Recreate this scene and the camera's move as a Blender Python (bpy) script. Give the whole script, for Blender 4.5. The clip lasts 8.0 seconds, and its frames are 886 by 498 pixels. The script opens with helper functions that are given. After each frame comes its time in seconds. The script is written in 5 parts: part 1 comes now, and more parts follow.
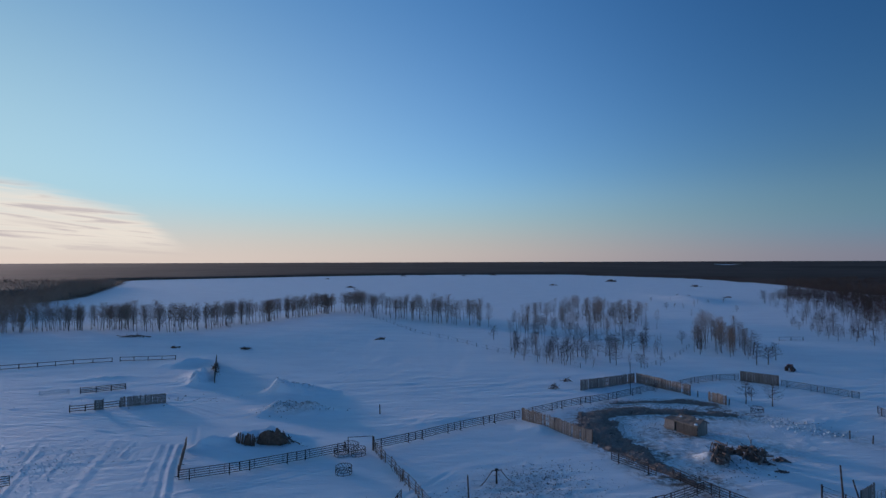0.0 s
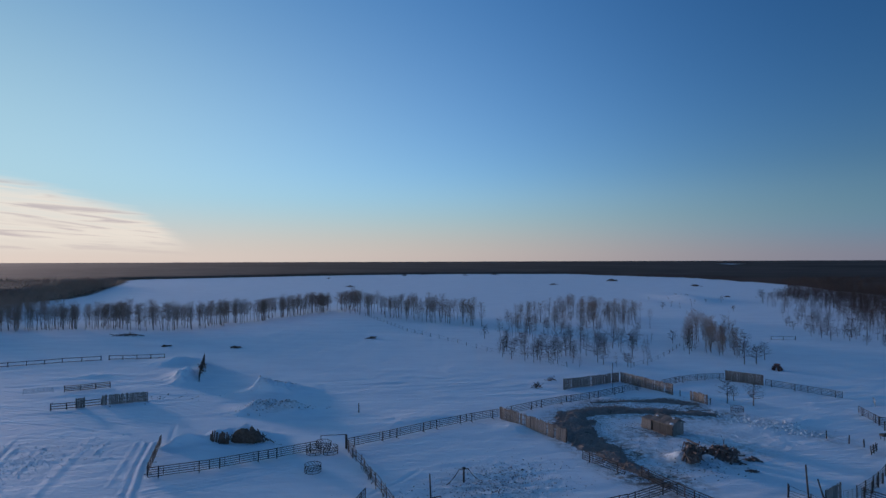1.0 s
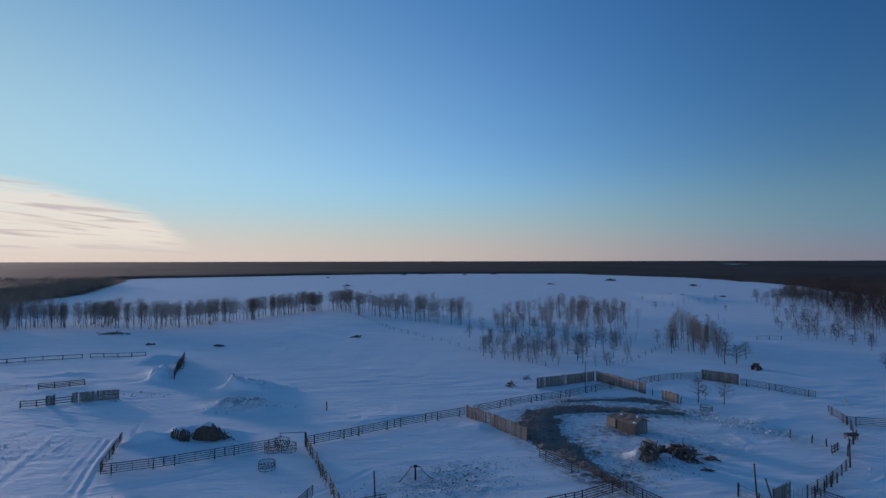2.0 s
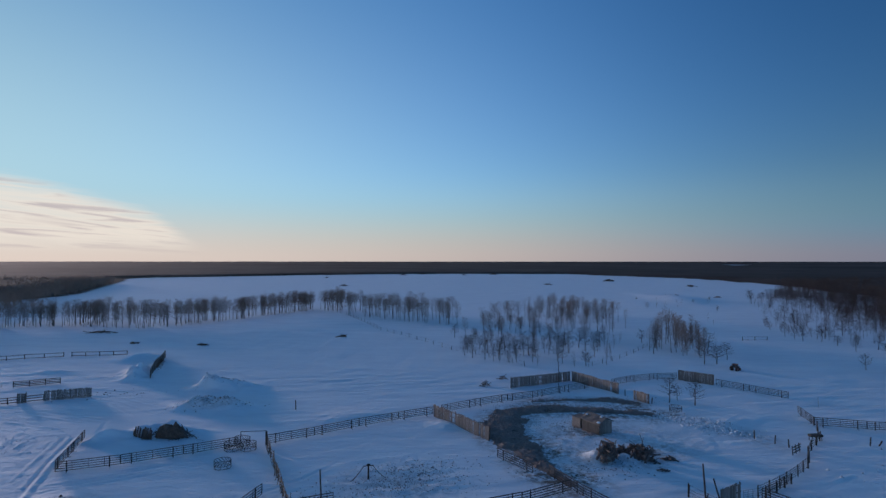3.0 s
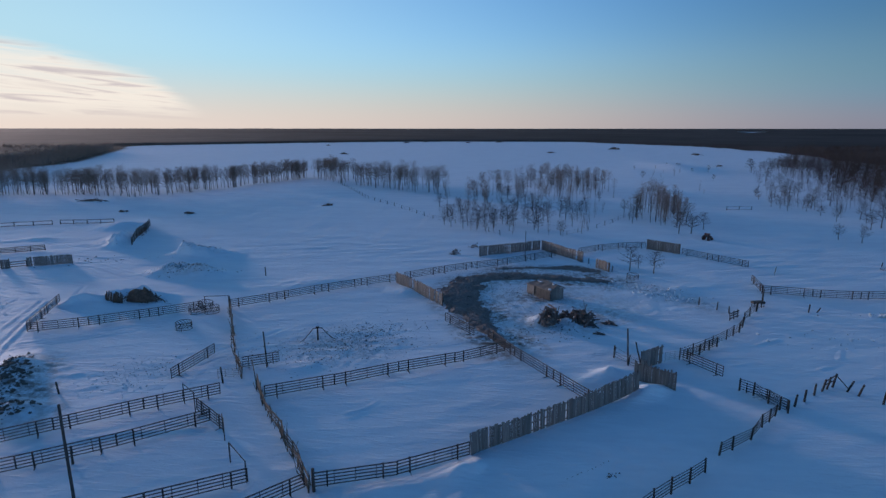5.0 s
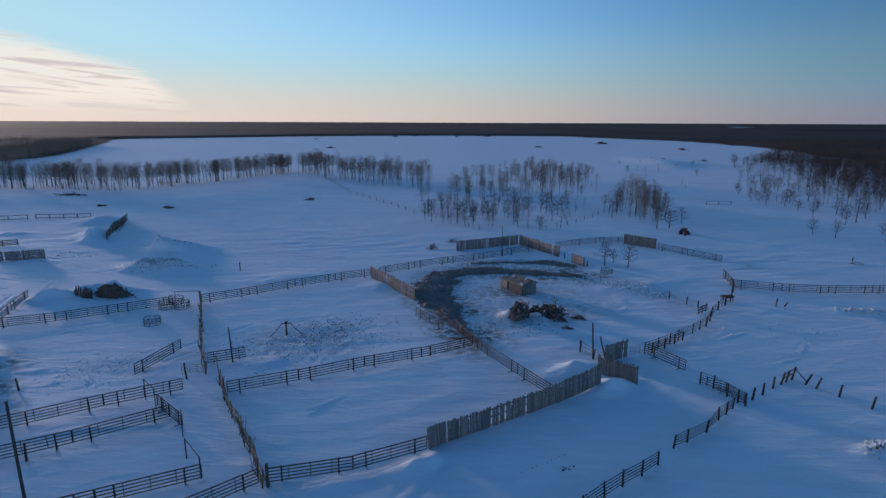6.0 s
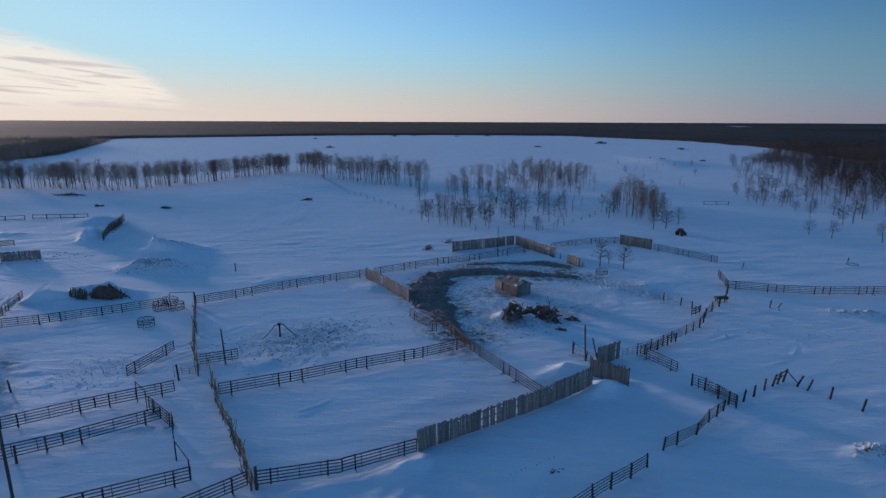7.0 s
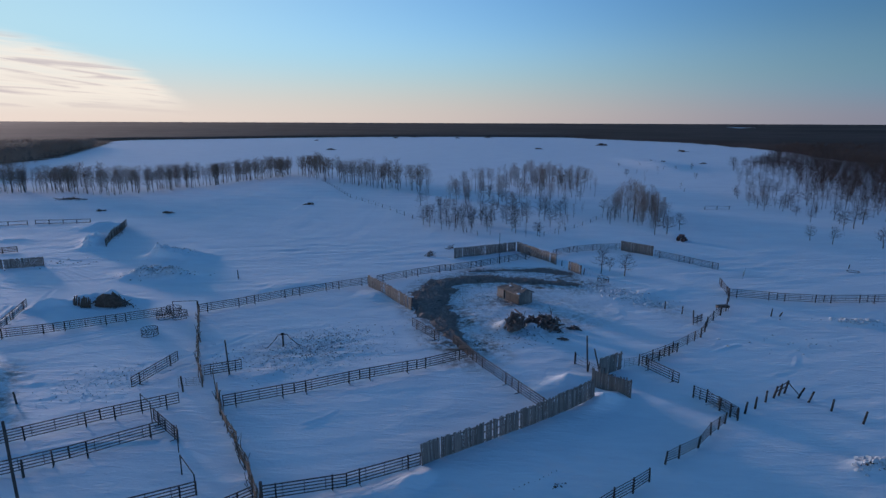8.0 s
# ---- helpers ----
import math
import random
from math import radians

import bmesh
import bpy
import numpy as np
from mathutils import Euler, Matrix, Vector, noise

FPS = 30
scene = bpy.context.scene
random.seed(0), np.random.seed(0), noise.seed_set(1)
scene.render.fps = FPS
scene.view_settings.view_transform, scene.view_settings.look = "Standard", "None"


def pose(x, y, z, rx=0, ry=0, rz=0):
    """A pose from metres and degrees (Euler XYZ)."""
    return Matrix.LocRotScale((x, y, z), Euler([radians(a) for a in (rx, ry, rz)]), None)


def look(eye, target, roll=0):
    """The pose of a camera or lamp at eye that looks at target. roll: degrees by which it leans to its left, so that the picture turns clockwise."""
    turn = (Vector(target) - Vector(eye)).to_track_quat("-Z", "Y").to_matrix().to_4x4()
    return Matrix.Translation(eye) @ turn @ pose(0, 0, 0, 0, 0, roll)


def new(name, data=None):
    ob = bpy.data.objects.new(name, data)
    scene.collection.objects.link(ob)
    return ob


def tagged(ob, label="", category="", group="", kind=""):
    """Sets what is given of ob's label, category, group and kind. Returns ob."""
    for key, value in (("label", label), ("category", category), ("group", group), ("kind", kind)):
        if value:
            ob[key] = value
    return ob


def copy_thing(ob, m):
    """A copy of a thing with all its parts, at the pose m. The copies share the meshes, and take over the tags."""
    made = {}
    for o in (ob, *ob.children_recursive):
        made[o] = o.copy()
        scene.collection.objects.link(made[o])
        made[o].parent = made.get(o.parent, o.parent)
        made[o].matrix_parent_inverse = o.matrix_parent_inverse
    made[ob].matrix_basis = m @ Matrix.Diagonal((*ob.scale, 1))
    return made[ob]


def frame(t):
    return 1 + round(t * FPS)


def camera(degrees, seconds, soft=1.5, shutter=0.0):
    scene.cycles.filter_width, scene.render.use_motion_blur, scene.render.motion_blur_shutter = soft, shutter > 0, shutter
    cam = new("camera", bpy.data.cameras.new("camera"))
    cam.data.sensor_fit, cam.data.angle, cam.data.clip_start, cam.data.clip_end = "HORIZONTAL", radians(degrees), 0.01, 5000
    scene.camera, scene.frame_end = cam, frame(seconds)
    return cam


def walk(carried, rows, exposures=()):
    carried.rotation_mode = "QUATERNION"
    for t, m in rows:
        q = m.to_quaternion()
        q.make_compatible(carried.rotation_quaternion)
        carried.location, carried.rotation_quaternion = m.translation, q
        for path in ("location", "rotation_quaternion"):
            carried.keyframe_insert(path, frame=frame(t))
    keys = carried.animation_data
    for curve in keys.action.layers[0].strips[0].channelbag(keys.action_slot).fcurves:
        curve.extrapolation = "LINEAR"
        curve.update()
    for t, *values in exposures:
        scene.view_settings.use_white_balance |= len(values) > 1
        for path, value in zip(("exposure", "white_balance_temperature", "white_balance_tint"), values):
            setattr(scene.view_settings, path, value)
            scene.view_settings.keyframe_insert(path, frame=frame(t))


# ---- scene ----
cam = camera(76.9, 8.0, 1.45)
PATH = [
    (0, (0.691, -0.715, 28.335), (0.611, 1.284, 28.372), -0.2),
    (0.5, (2.638, -0.635, 28.262), (2.552, 1.363, 28.299), -0.2),
    (1, (5.344, -0.463, 28.191), (5.249, 1.535, 28.226), -0.2),
    (1.5, (8.545, -0.172, 28.027), (8.443, 1.826, 28.061), -0.2),
    (3, (17.979, 0.584, 27.658), (17.861, 2.581, 27.693), -0.0),
    (3.5, (20.633, 0.805, 27.659), (20.508, 2.801, 27.667), 0.0),
    (4, (22.752, 1.101, 27.657), (22.617, 3.093, 27.544), 0.1),
    (4.5, (24.719, 1.353, 27.7), (24.57, 3.319, 27.367), 0.1),
    (4.7, (25.378, 1.566, 27.813), (25.227, 3.518, 27.405), 0.0),
    (6, (29.226, 1.893, 28.059), (29.114, 3.839, 27.607), 0.2),
    (6.5, (29.954, 1.933, 28.015), (29.845, 3.879, 27.565), 0.2),
    (7, (30.121, 1.961, 28.357), (30.009, 3.905, 27.903), 0.2),
    (7.5, (29.99, 1.908, 29.158), (29.877, 3.852, 28.702), 0.3),
    (8, (29.86, 1.879, 29.659), (29.746, 3.824, 29.208), 0.2),
]
walk(cam, [(t, look(eye, target, roll)) for t, eye, target, roll in PATH], [(0, 0.87, 5050, 24), (3.5, 0.87, 5050, 24), (5, 1.05, 5050, 24), (8, 1.05, 5050, 24)])
SKY = 0.097

# ---- light ----
SUN_AZ, SUN_EL = radians(-50), radians(4.0)     # to the left of the +y axis, above the horizon
sun_way = Vector((math.sin(SUN_AZ) * math.cos(SUN_EL), math.cos(SUN_AZ) * math.cos(SUN_EL), math.sin(SUN_EL)))

glow_way = Vector((math.sin(radians(-58)), math.cos(radians(-58)), 0.065)).normalized()   # the brightest part of the haze
sun = new("sun", bpy.data.lights.new("sun", "SUN"))
sun.data.energy, sun.data.angle, sun.data.color = 1.5, radians(7.0), (1.0, 0.73, 0.5)
sun.matrix_world = look(sun_way * 50, (0, 0, 0))


def build_world():
    world = bpy.data.worlds.new("winter_sky")
    scene.world = world
    world.use_nodes = True
    nt = world.node_tree
    nt.nodes.clear()
    add, link = nt.nodes.new, nt.links.new
    sky = add("ShaderNodeTexSky")
    sky.sky_type, sky.sun_disc = "NISHITA", False
    sky.sun_elevation, sky.sun_rotation = SUN_EL, SUN_AZ
    sky.altitude, sky.air_density, sky.dust_density, sky.ozone_density = 300, 1.0, 0.1, 2.5

    def op(kind, a, b=None):
        n = add("ShaderNodeMath")
        n.operation = kind
        for k, v in enumerate((a, b)):
            if v is None:
                continue
            if isinstance(v, (int, float)):
                n.inputs[k].default_value = v
            else:
                link(v, n.inputs[k])
        return n.outputs[0]

    def ease(v, lo, hi):
        n = add("ShaderNodeMapRange")
        n.interpolation_type = "SMOOTHSTEP"
        link(v, n.inputs["Value"])
        n.inputs["From Min"].default_value, n.inputs["From Max"].default_value = lo, hi
        return n.outputs["Result"]

    # a low bank of thin cloud towards the sun
    at = add("ShaderNodeTexCoord")
    cut = add("ShaderNodeSeparateXYZ")
    link(at.outputs["Generated"], cut.inputs[0])
    az = op("ARCTAN2", cut.outputs[0], cut.outputs[1])
    el = op("ARCSINE", cut.outputs[2])
    spot = add("ShaderNodeCombineXYZ")
    link(op("MULTIPLY", az, 7.0), spot.inputs[0])
    link(op("MULTIPLY", op("ADD", el, op("MULTIPLY", az, 0.07)), 105.0), spot.inputs[1])
    wisp = add("ShaderNodeTexNoise")
    link(spot.outputs[0], wisp.inputs["Vector"])
    wisp.inputs["Scale"].default_value, wisp.inputs["Detail"].default_value, wisp.inputs["Distortion"].default_value = 1.0, 5.0, 0.6
    away = op("MULTIPLY", az, -1.0)
    brim = op("ADD", op("MULTIPLY", op("ADD", op("MULTIPLY", ease(away, 0.42, 0.56), 0.075), op("MULTIPLY", ease(away, 0.5, 0.75), 0.045)), 1.0), op("MULTIPLY", op("SUBTRACT", wisp.outputs["Fac"], 0.5), 0.032))
    bank = op("MULTIPLY", op("MULTIPLY", ease(op("SUBTRACT", brim, el), -0.010, 0.022), ease(el, 0.0, 0.04)), ease(away, 0.43, 0.53))
    bank = op("MULTIPLY", bank, op("ADD", op("MULTIPLY", ease(wisp.outputs["Fac"], 0.3, 0.6), 0.35), 0.65))
    thick = add("ShaderNodeMixRGB")
    link(ease(wisp.outputs["Fac"], 0.5, 0.68), thick.inputs["Fac"])
    thick.inputs["Color1"].default_value, thick.inputs["Color2"].default_value = (5.3, 4.3, 2.55, 1), (3.5, 2.75, 1.85, 1)
    cloud = add("ShaderNodeMixRGB")
    link(op("MULTIPLY", bank, 0.9), cloud.inputs["Fac"])
    # thick winter haze pales the sky towards the horizon
    haze = add("ShaderNodeHueSaturation")
    pale = add("ShaderNodeMapRange")
    pale.interpolation_type = "SMOOTHSTEP"
    link(el, pale.inputs["Value"])
    pale.inputs["From Min"].default_value, pale.inputs["From Max"].default_value = 0.0, 0.08
    pale.inputs["To Min"].default_value, pale.inputs["To Max"].default_value = 0.8, 1.14
    link(pale.outputs[0], haze.inputs["Saturation"])
    link(sky.outputs[0], haze.inputs["Color"])
    dim = add("ShaderNodeMapRange")
    # a thin high veil, brightest round the sun
    toward = add("ShaderNodeVectorMath")
    toward.operation = "DOT_PRODUCT"
    link(at.outputs["Generated"], toward.inputs[0])
    toward.inputs[1].default_value = glow_way
    # the side away from the sun is the darker one
    dim.interpolation_type = "SMOOTHSTEP"
    link(toward.outputs["Value"], dim.inputs["Value"])
    dim.inputs["From Min"].default_value, dim.inputs["From Max"].default_value = -0.25, 0.6
    dim.inputs["To Min"].default_value, dim.inputs["To Max"].default_value = 0.63, 1.02
    # and, added out of view as fill, the low sky brightens again opposite the sun
    link(op("ADD", dim.outputs[0], op("MULTIPLY", op("MULTIPLY", ease(toward.outputs["Value"], -0.3, -0.85), ease(el, 0.75, 0.05)), 1.15)), haze.inputs["Value"])
    veil = add("ShaderNodeMixRGB")
    link(op("MULTIPLY", op("POWER", op("MAXIMUM", op("MULTIPLY", op("ADD", toward.outputs["Value"], 0.2), 0.833), 0.0), 3.0), 0.98), veil.inputs["Fac"])
    rim = add("ShaderNodeMixRGB")
    link(op("MULTIPLY", ease(el, 0.16, 0.0), 0.74), rim.inputs["Fac"])
    link(haze.outputs[0], rim.inputs["Color1"])
    low = add("ShaderNodeMixRGB")
    link(ease(toward.outputs["Value"], -0.2, 0.7), low.inputs["Fac"])
    peach = add("ShaderNodeMixRGB")
    link(ease(el, 0.085, 0.0), peach.inputs["Fac"])
    peach.inputs["Color1"].default_value, peach.inputs["Color2"].default_value = (1.78, 2.12, 1.88, 1), (2.6, 2.15, 1.55, 1)
    link(peach.outputs[0], low.inputs["Color2"])
    # on the far side a thin rosy line under pale blue
    rosy = add("ShaderNodeMixRGB")
    link(ease(el, 0.06, 0.0), rosy.inputs["Fac"])
    rosy.inputs["Color1"].default_value, rosy.inputs["Color2"].default_value = (0.64, 1.34, 1.66, 1), (1.12, 1.16, 1.22, 1)
    link(rosy.outputs[0], low.inputs["Color1"])
    link(low.outputs[0], rim.inputs["Color2"])
    link(rim.outputs[0], veil.inputs["Color1"])
    warm = add("ShaderNodeMixRGB")
    link(ease(el, 0.115, 0.0), warm.inputs["Fac"])
    warm.inputs["Color1"].default_value, warm.inputs["Color2"].default_value = (2.65, 3.55, 2.75, 1), (4.5, 3.5, 2.1, 1)
    high = add("ShaderNodeMixRGB")
    link(ease(el, 0.12, 0.55), high.inputs["Fac"])
    link(warm.outputs[0], high.inputs["Color1"])
    high.inputs["Color2"].default_value = (1.02, 1.84, 2.0, 1)
    link(high.outputs[0], veil.inputs["Color2"])
    link(veil.outputs[0], cloud.inputs["Color1"])
    link(thick.outputs[0], cloud.inputs["Color2"])
    back = add("ShaderNodeBackground")
    back.inputs["Strength"].default_value = SKY
    link(cloud.outputs[0], back.inputs["Color"])
    link(back.outputs[0], add("ShaderNodeOutputWorld").inputs["Surface"])


build_world()

# ---- materials ----


def material(name, c1, c2, scale=3.0, rough=0.8, bump=0.25, deep=0.02, metal=0.0, stretch=(1, 1, 1), vary=0.25, third=None):
    """Two colours mixed by noise at two scales, with fine relief; alike pieces differ a little in tone."""
    m = bpy.data.materials.new(name)
    m.use_nodes = True
    nt = m.node_tree
    add, link = nt.nodes.new, nt.links.new
    shade = nt.nodes["Principled BSDF"]
    at, fit_ = add("ShaderNodeTexCoord"), add("ShaderNodeMapping")
    fit_.inputs["Scale"].default_value = stretch
    link(at.outputs["Object"], fit_.inputs["Vector"])
    own = add("ShaderNodeObjectInfo")
    shift = add("ShaderNodeVectorMath")
    shift.operation = "ADD"
    blow = add("ShaderNodeMath")
    blow.operation, blow.inputs[1].default_value = "MULTIPLY", 37.0
    link(own.outputs["Random"], blow.inputs[0])
    link(fit_.outputs[0], shift.inputs[0])
    link(blow.outputs[0], shift.inputs[1])
    big, small = add("ShaderNodeTexNoise"), add("ShaderNodeTexNoise")
    for n, s in ((big, scale), (small, scale * 7)):
        link(shift.outputs[0], n.inputs["Vector"])
        n.inputs["Scale"].default_value, n.inputs["Detail"].default_value = s, 5.0
    ramp = add("ShaderNodeValToRGB")
    ramp.color_ramp.elements[0].position, ramp.color_ramp.elements[1].position = 0.36, 0.64
    ramp.color_ramp.elements[0].color, ramp.color_ramp.elements[1].color = (*c1, 1), (*c2, 1)
    if third:
        ramp.color_ramp.elements.new(0.52).color = (*third, 1)
    link(big.outputs["Fac"], ramp.inputs["Fac"])
    grain = add("ShaderNodeMapRange")
    link(small.outputs["Fac"], grain.inputs["Value"])
    grain.inputs["From Min"].default_value, grain.inputs["From Max"].default_value = 0.25, 0.75
    grain.inputs["To Min"].default_value, grain.inputs["To Max"].default_value = 0.72, 1.2
    tone = add("ShaderNodeMapRange")
    link(own.outputs["Random"], tone.inputs["Value"])
    tone.inputs["To Min"].default_value, tone.inputs["To Max"].default_value = 1 - vary, 1 + vary
    both = add("ShaderNodeMath")
    both.operation = "MULTIPLY"
    link(grain.outputs[0], both.inputs[0])
    link(tone.outputs[0], both.inputs[1])
    hsv = add("ShaderNodeHueSaturation")
    link(ramp.outputs["Color"], hsv.inputs["Color"])
    link(both.outputs[0], hsv.inputs["Value"])
    link(hsv.outputs["Color"], shade.inputs["Base Color"])
    if bump:
        b = add("ShaderNodeBump")
        b.inputs["Strength"].default_value, b.inputs["Distance"].default_value = bump, deep
        link(small.outputs["Fac"], b.inputs["Height"])
        link(b.outputs[0], shade.inputs["Normal"])
    shade.inputs["Roughness"].default_value, shade.inputs["Metallic"].default_value = rough, metal
    return m


def snow_material():
    m = bpy.data.materials.new("snow")
    m.use_nodes = True
    nt = m.node_tree
    add, link = nt.nodes.new, nt.links.new
    shade = nt.nodes["Principled BSDF"]
    at, drift = add("ShaderNodeTexCoord"), add("ShaderNodeMapping")
    drift.inputs["Rotation"].default_value = (0, 0, 0.2)
    drift.inputs["Scale"].default_value = (0.16, 0.6, 0.6)
    link(at.outputs["Object"], drift.inputs["Vector"])
    big, small, fine = (add("ShaderNodeTexNoise") for _ in range(3))
    for n, s, v in ((big, 0.35, drift), (small, 1.7, drift), (fine, 2.6, None)):
        link(v.outputs[0] if v else at.outputs["Object"], n.inputs["Vector"])
        n.inputs["Scale"].default_value, n.inputs["Detail"].default_value = s, 6.0
    fine.inputs["Detail"].default_value, fine.inputs["Roughness"].default_value = 8.0, 0.65
    ramp = add("ShaderNodeValToRGB")
    ramp.color_ramp.elements[0].position, ramp.color_ramp.elements[1].position = 0.33, 0.68
    ramp.color_ramp.elements[0].color, ramp.color_ramp.elements[1].color = (0.75, 0.775, 0.82, 1), (0.88, 0.9, 0.925, 1)
    mean = add("ShaderNodeMath")
    mean.operation = "ADD"
    half = [add("ShaderNodeMath") for _ in range(2)]
    for h, n, k in zip(half, (big, small), (0.6, 0.4)):
        h.operation, h.inputs[1].default_value = "MULTIPLY", k
        link(n.outputs["Fac"], h.inputs[0])
    link(half[0].outputs[0], mean.inputs[0])
    link(half[1].outputs[0], mean.inputs[1])
    link(mean.outputs[0], ramp.inputs["Fac"])
    soil, patch, much, stain = add("ShaderNodeAttribute"), add("ShaderNodeMapRange"), add("ShaderNodeMath"), add("ShaderNodeMixRGB")
    soil.attribute_name = "soil"
    patch.inputs["From Min"].default_value, patch.inputs["From Max"].default_value = 0.40, 0.58
    blot = add("ShaderNodeTexNoise")
    blot.inputs["Scale"].default_value, blot.inputs["Detail"].default_value, blot.inputs["Roughness"].default_value = 0.9, 9.0, 0.72
    link(at.outputs["Object"], blot.inputs["Vector"])
    link(blot.outputs["Fac"], patch.inputs["Value"])
    much.operation = "MULTIPLY"
    link(soil.outputs["Fac"], much.inputs[0])
    link(patch.outputs[0], much.inputs[1])
    link(much.outputs[0], stain.inputs["Fac"])
    link(ramp.outputs["Color"], stain.inputs["Color1"])
    stain.inputs["Color2"].default_value = (0.16, 0.125, 0.095, 1)
    link(stain.outputs[0], shade.inputs["Base Color"])
    b1, b2, b3 = add("ShaderNodeBump"), add("ShaderNodeBump"), add("ShaderNodeBump")
    b1.inputs["Strength"].default_value, b1.inputs["Distance"].default_value = 0.24, 0.3
    b2.inputs["Strength"].default_value, b2.inputs["Distance"].default_value = 0.45, 0.1
    # wind-cut ripples, longer than wide
    comb, ripple = add("ShaderNodeMapping"), add("ShaderNodeTexNoise")
    comb.inputs["Rotation"].default_value, comb.inputs["Scale"].default_value = (0, 0, 0.32), (0.35, 1.5, 1.0)
    link(at.outputs["Object"], comb.inputs["Vector"])
    link(comb.outputs[0], ripple.inputs["Vector"])
    ripple.inputs["Scale"].default_value, ripple.inputs["Detail"].default_value, ripple.inputs["Distortion"].default_value = 0.9, 4.0, 0.8
    crest = add("ShaderNodeMapRange")
    crest.interpolation_type = "SMOOTHSTEP"
    crest.inputs["From Min"].default_value, crest.inputs["From Max"].default_value = 0.48, 0.66
    link(ripple.outputs["Fac"], crest.inputs["Value"])
    b3.inputs["Strength"].default_value, b3.inputs["Distance"].default_value = 0.28, 0.12
    link(crest.outputs[0], b3.inputs["Height"])
    link(small.outputs["Fac"], b1.inputs["Height"])
    link(fine.outputs["Fac"], b2.inputs["Height"])
    link(b1.outputs[0], b3.inputs["Normal"])
    link(b3.outputs[0], b2.inputs["Normal"])
    link(b2.outputs[0], shade.inputs["Normal"])
    shade.inputs["Roughness"].default_value = 0.75
    shade.inputs["Specular IOR Level"].default_value = 0.2
    return m


SNOW = snow_material()
CRUST = material("snow_crust", (0.66, 0.69, 0.74), (0.84, 0.85, 0.87), 1.2, 0.7, 0.6, 0.06)
STEEL = material("rusty_steel", (0.026, 0.023, 0.023), (0.054, 0.042, 0.038), 4.0, 0.75, 0.2, 0.004, 0.0)
GREYSTEEL = material("galvanised_steel", (0.20, 0.21, 0.22), (0.30, 0.30, 0.30), 5.0, 0.5, 0.1, 0.003, 0.6)
BOARD = material("weathered_board", (0.14, 0.124, 0.112), (0.235, 0.208, 0.187), 2.0, 0.9, 0.5, 0.01, 0, (5, 5, 0.5), 0.32)
POLE = material("weathered_pole", (0.10, 0.075, 0.055), (0.20, 0.15, 0.11), 2.5, 0.9, 0.5, 0.01, 0, (4, 4, 0.6), 0.3)
DARKPOLE = material("tarred_post", (0.036, 0.032, 0.03), (0.074, 0.064, 0.057), 3.0, 0.9, 0.5, 0.01, 0, (4, 4, 0.6), 0.25)
TRUNK = material("bare_trunk", (0.09, 0.082, 0.075), (0.18, 0.163, 0.148), 1.5, 0.9, 0.4, 0.02, 0, (3, 3, 1), 0.2)
TWIG = material("bare_twigs", (0.2, 0.146, 0.113), (0.31, 0.23, 0.18), 0.8, 0.95, 0, 0, 0, (1, 1, 1), 0.22)
# lighter copy of the twigs: hazy sunlight over the west forest put into colour
BROWNTWIG = material("brown_forest_twigs", (0.29, 0.19, 0.135), (0.39, 0.268, 0.195), 0.05, 0.95, 0, 0, 0, (1, 1, 1), 0.1)
# some of the distant haze is put into this greyed brown
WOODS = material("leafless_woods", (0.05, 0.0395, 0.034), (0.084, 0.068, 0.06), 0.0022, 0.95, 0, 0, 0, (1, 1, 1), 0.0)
# darker copy of the twigs: the east wood's backlit shade put into colour
SHADETWIG = material("shade_dark_twigs", (0.055, 0.043, 0.038), (0.09, 0.071, 0.062), 0.05, 0.95, 0, 0, 0, (1, 1, 1), 0.1)
DUNG = material("straw_and_manure", (0.19, 0.155, 0.138), (0.275, 0.222, 0.195), 1.3, 0.95, 0.35, 0.05, 0, (1, 1, 1), 0.0, (0.225, 0.183, 0.162))
CLOD = material("frozen_clods", (0.075, 0.062, 0.053), (0.15, 0.125, 0.105), 1.5, 0.95, 0.5, 0.03)
LOG = material("dead_wood", (0.115, 0.088, 0.077), (0.2, 0.155, 0.133), 1.5, 0.9, 0.6, 0.03, 0, (3, 3, 0.7), 0.3)
BRUSH = material("matted_brush", (0.1, 0.065, 0.046), (0.19, 0.126, 0.09), 2.5, 0.95, 0.9, 0.08)
STRAW = material("old_plank_wall", (0.075, 0.07, 0.066), (0.13, 0.118, 0.108), 1.6, 0.9, 0.5, 0.02, 0, (6, 6, 0.5), 0.15)
THATCH = material("straw_roof", (0.11, 0.098, 0.09), (0.19, 0.168, 0.15), 1.4, 0.95, 0.8, 0.05, 0, (1, 1, 1), 0.1)
PAINT = material("faded_machine_paint", (0.26, 0.06, 0.035), (0.13, 0.06, 0.045), 2.0, 0.6, 0.2, 0.01)
RUBBER = material("old_rubber", (0.018, 0.018, 0.018), (0.035, 0.033, 0.032), 4.0, 0.85, 0.3, 0.01)
for _m in (WOODS, BROWNTWIG, SHADETWIG, TWIG):
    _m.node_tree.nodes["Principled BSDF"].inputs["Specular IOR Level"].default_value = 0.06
GLASS = material("dusty_cab_glass", (0.03, 0.035, 0.04), (0.05, 0.055, 0.06), 2.0, 0.15, 0, 0)

# ---- shapes ----


def part(name, bm, mat, parent, label=""):
    """A bmesh as one mesh object under a thing or a part."""
    me = bpy.data.meshes.new(name)
    bm.to_mesh(me)
    bm.free()
    me.materials.append(mat)
    ob = new(name, me)
    ob.parent = parent
    return tagged(ob, label) if label else ob


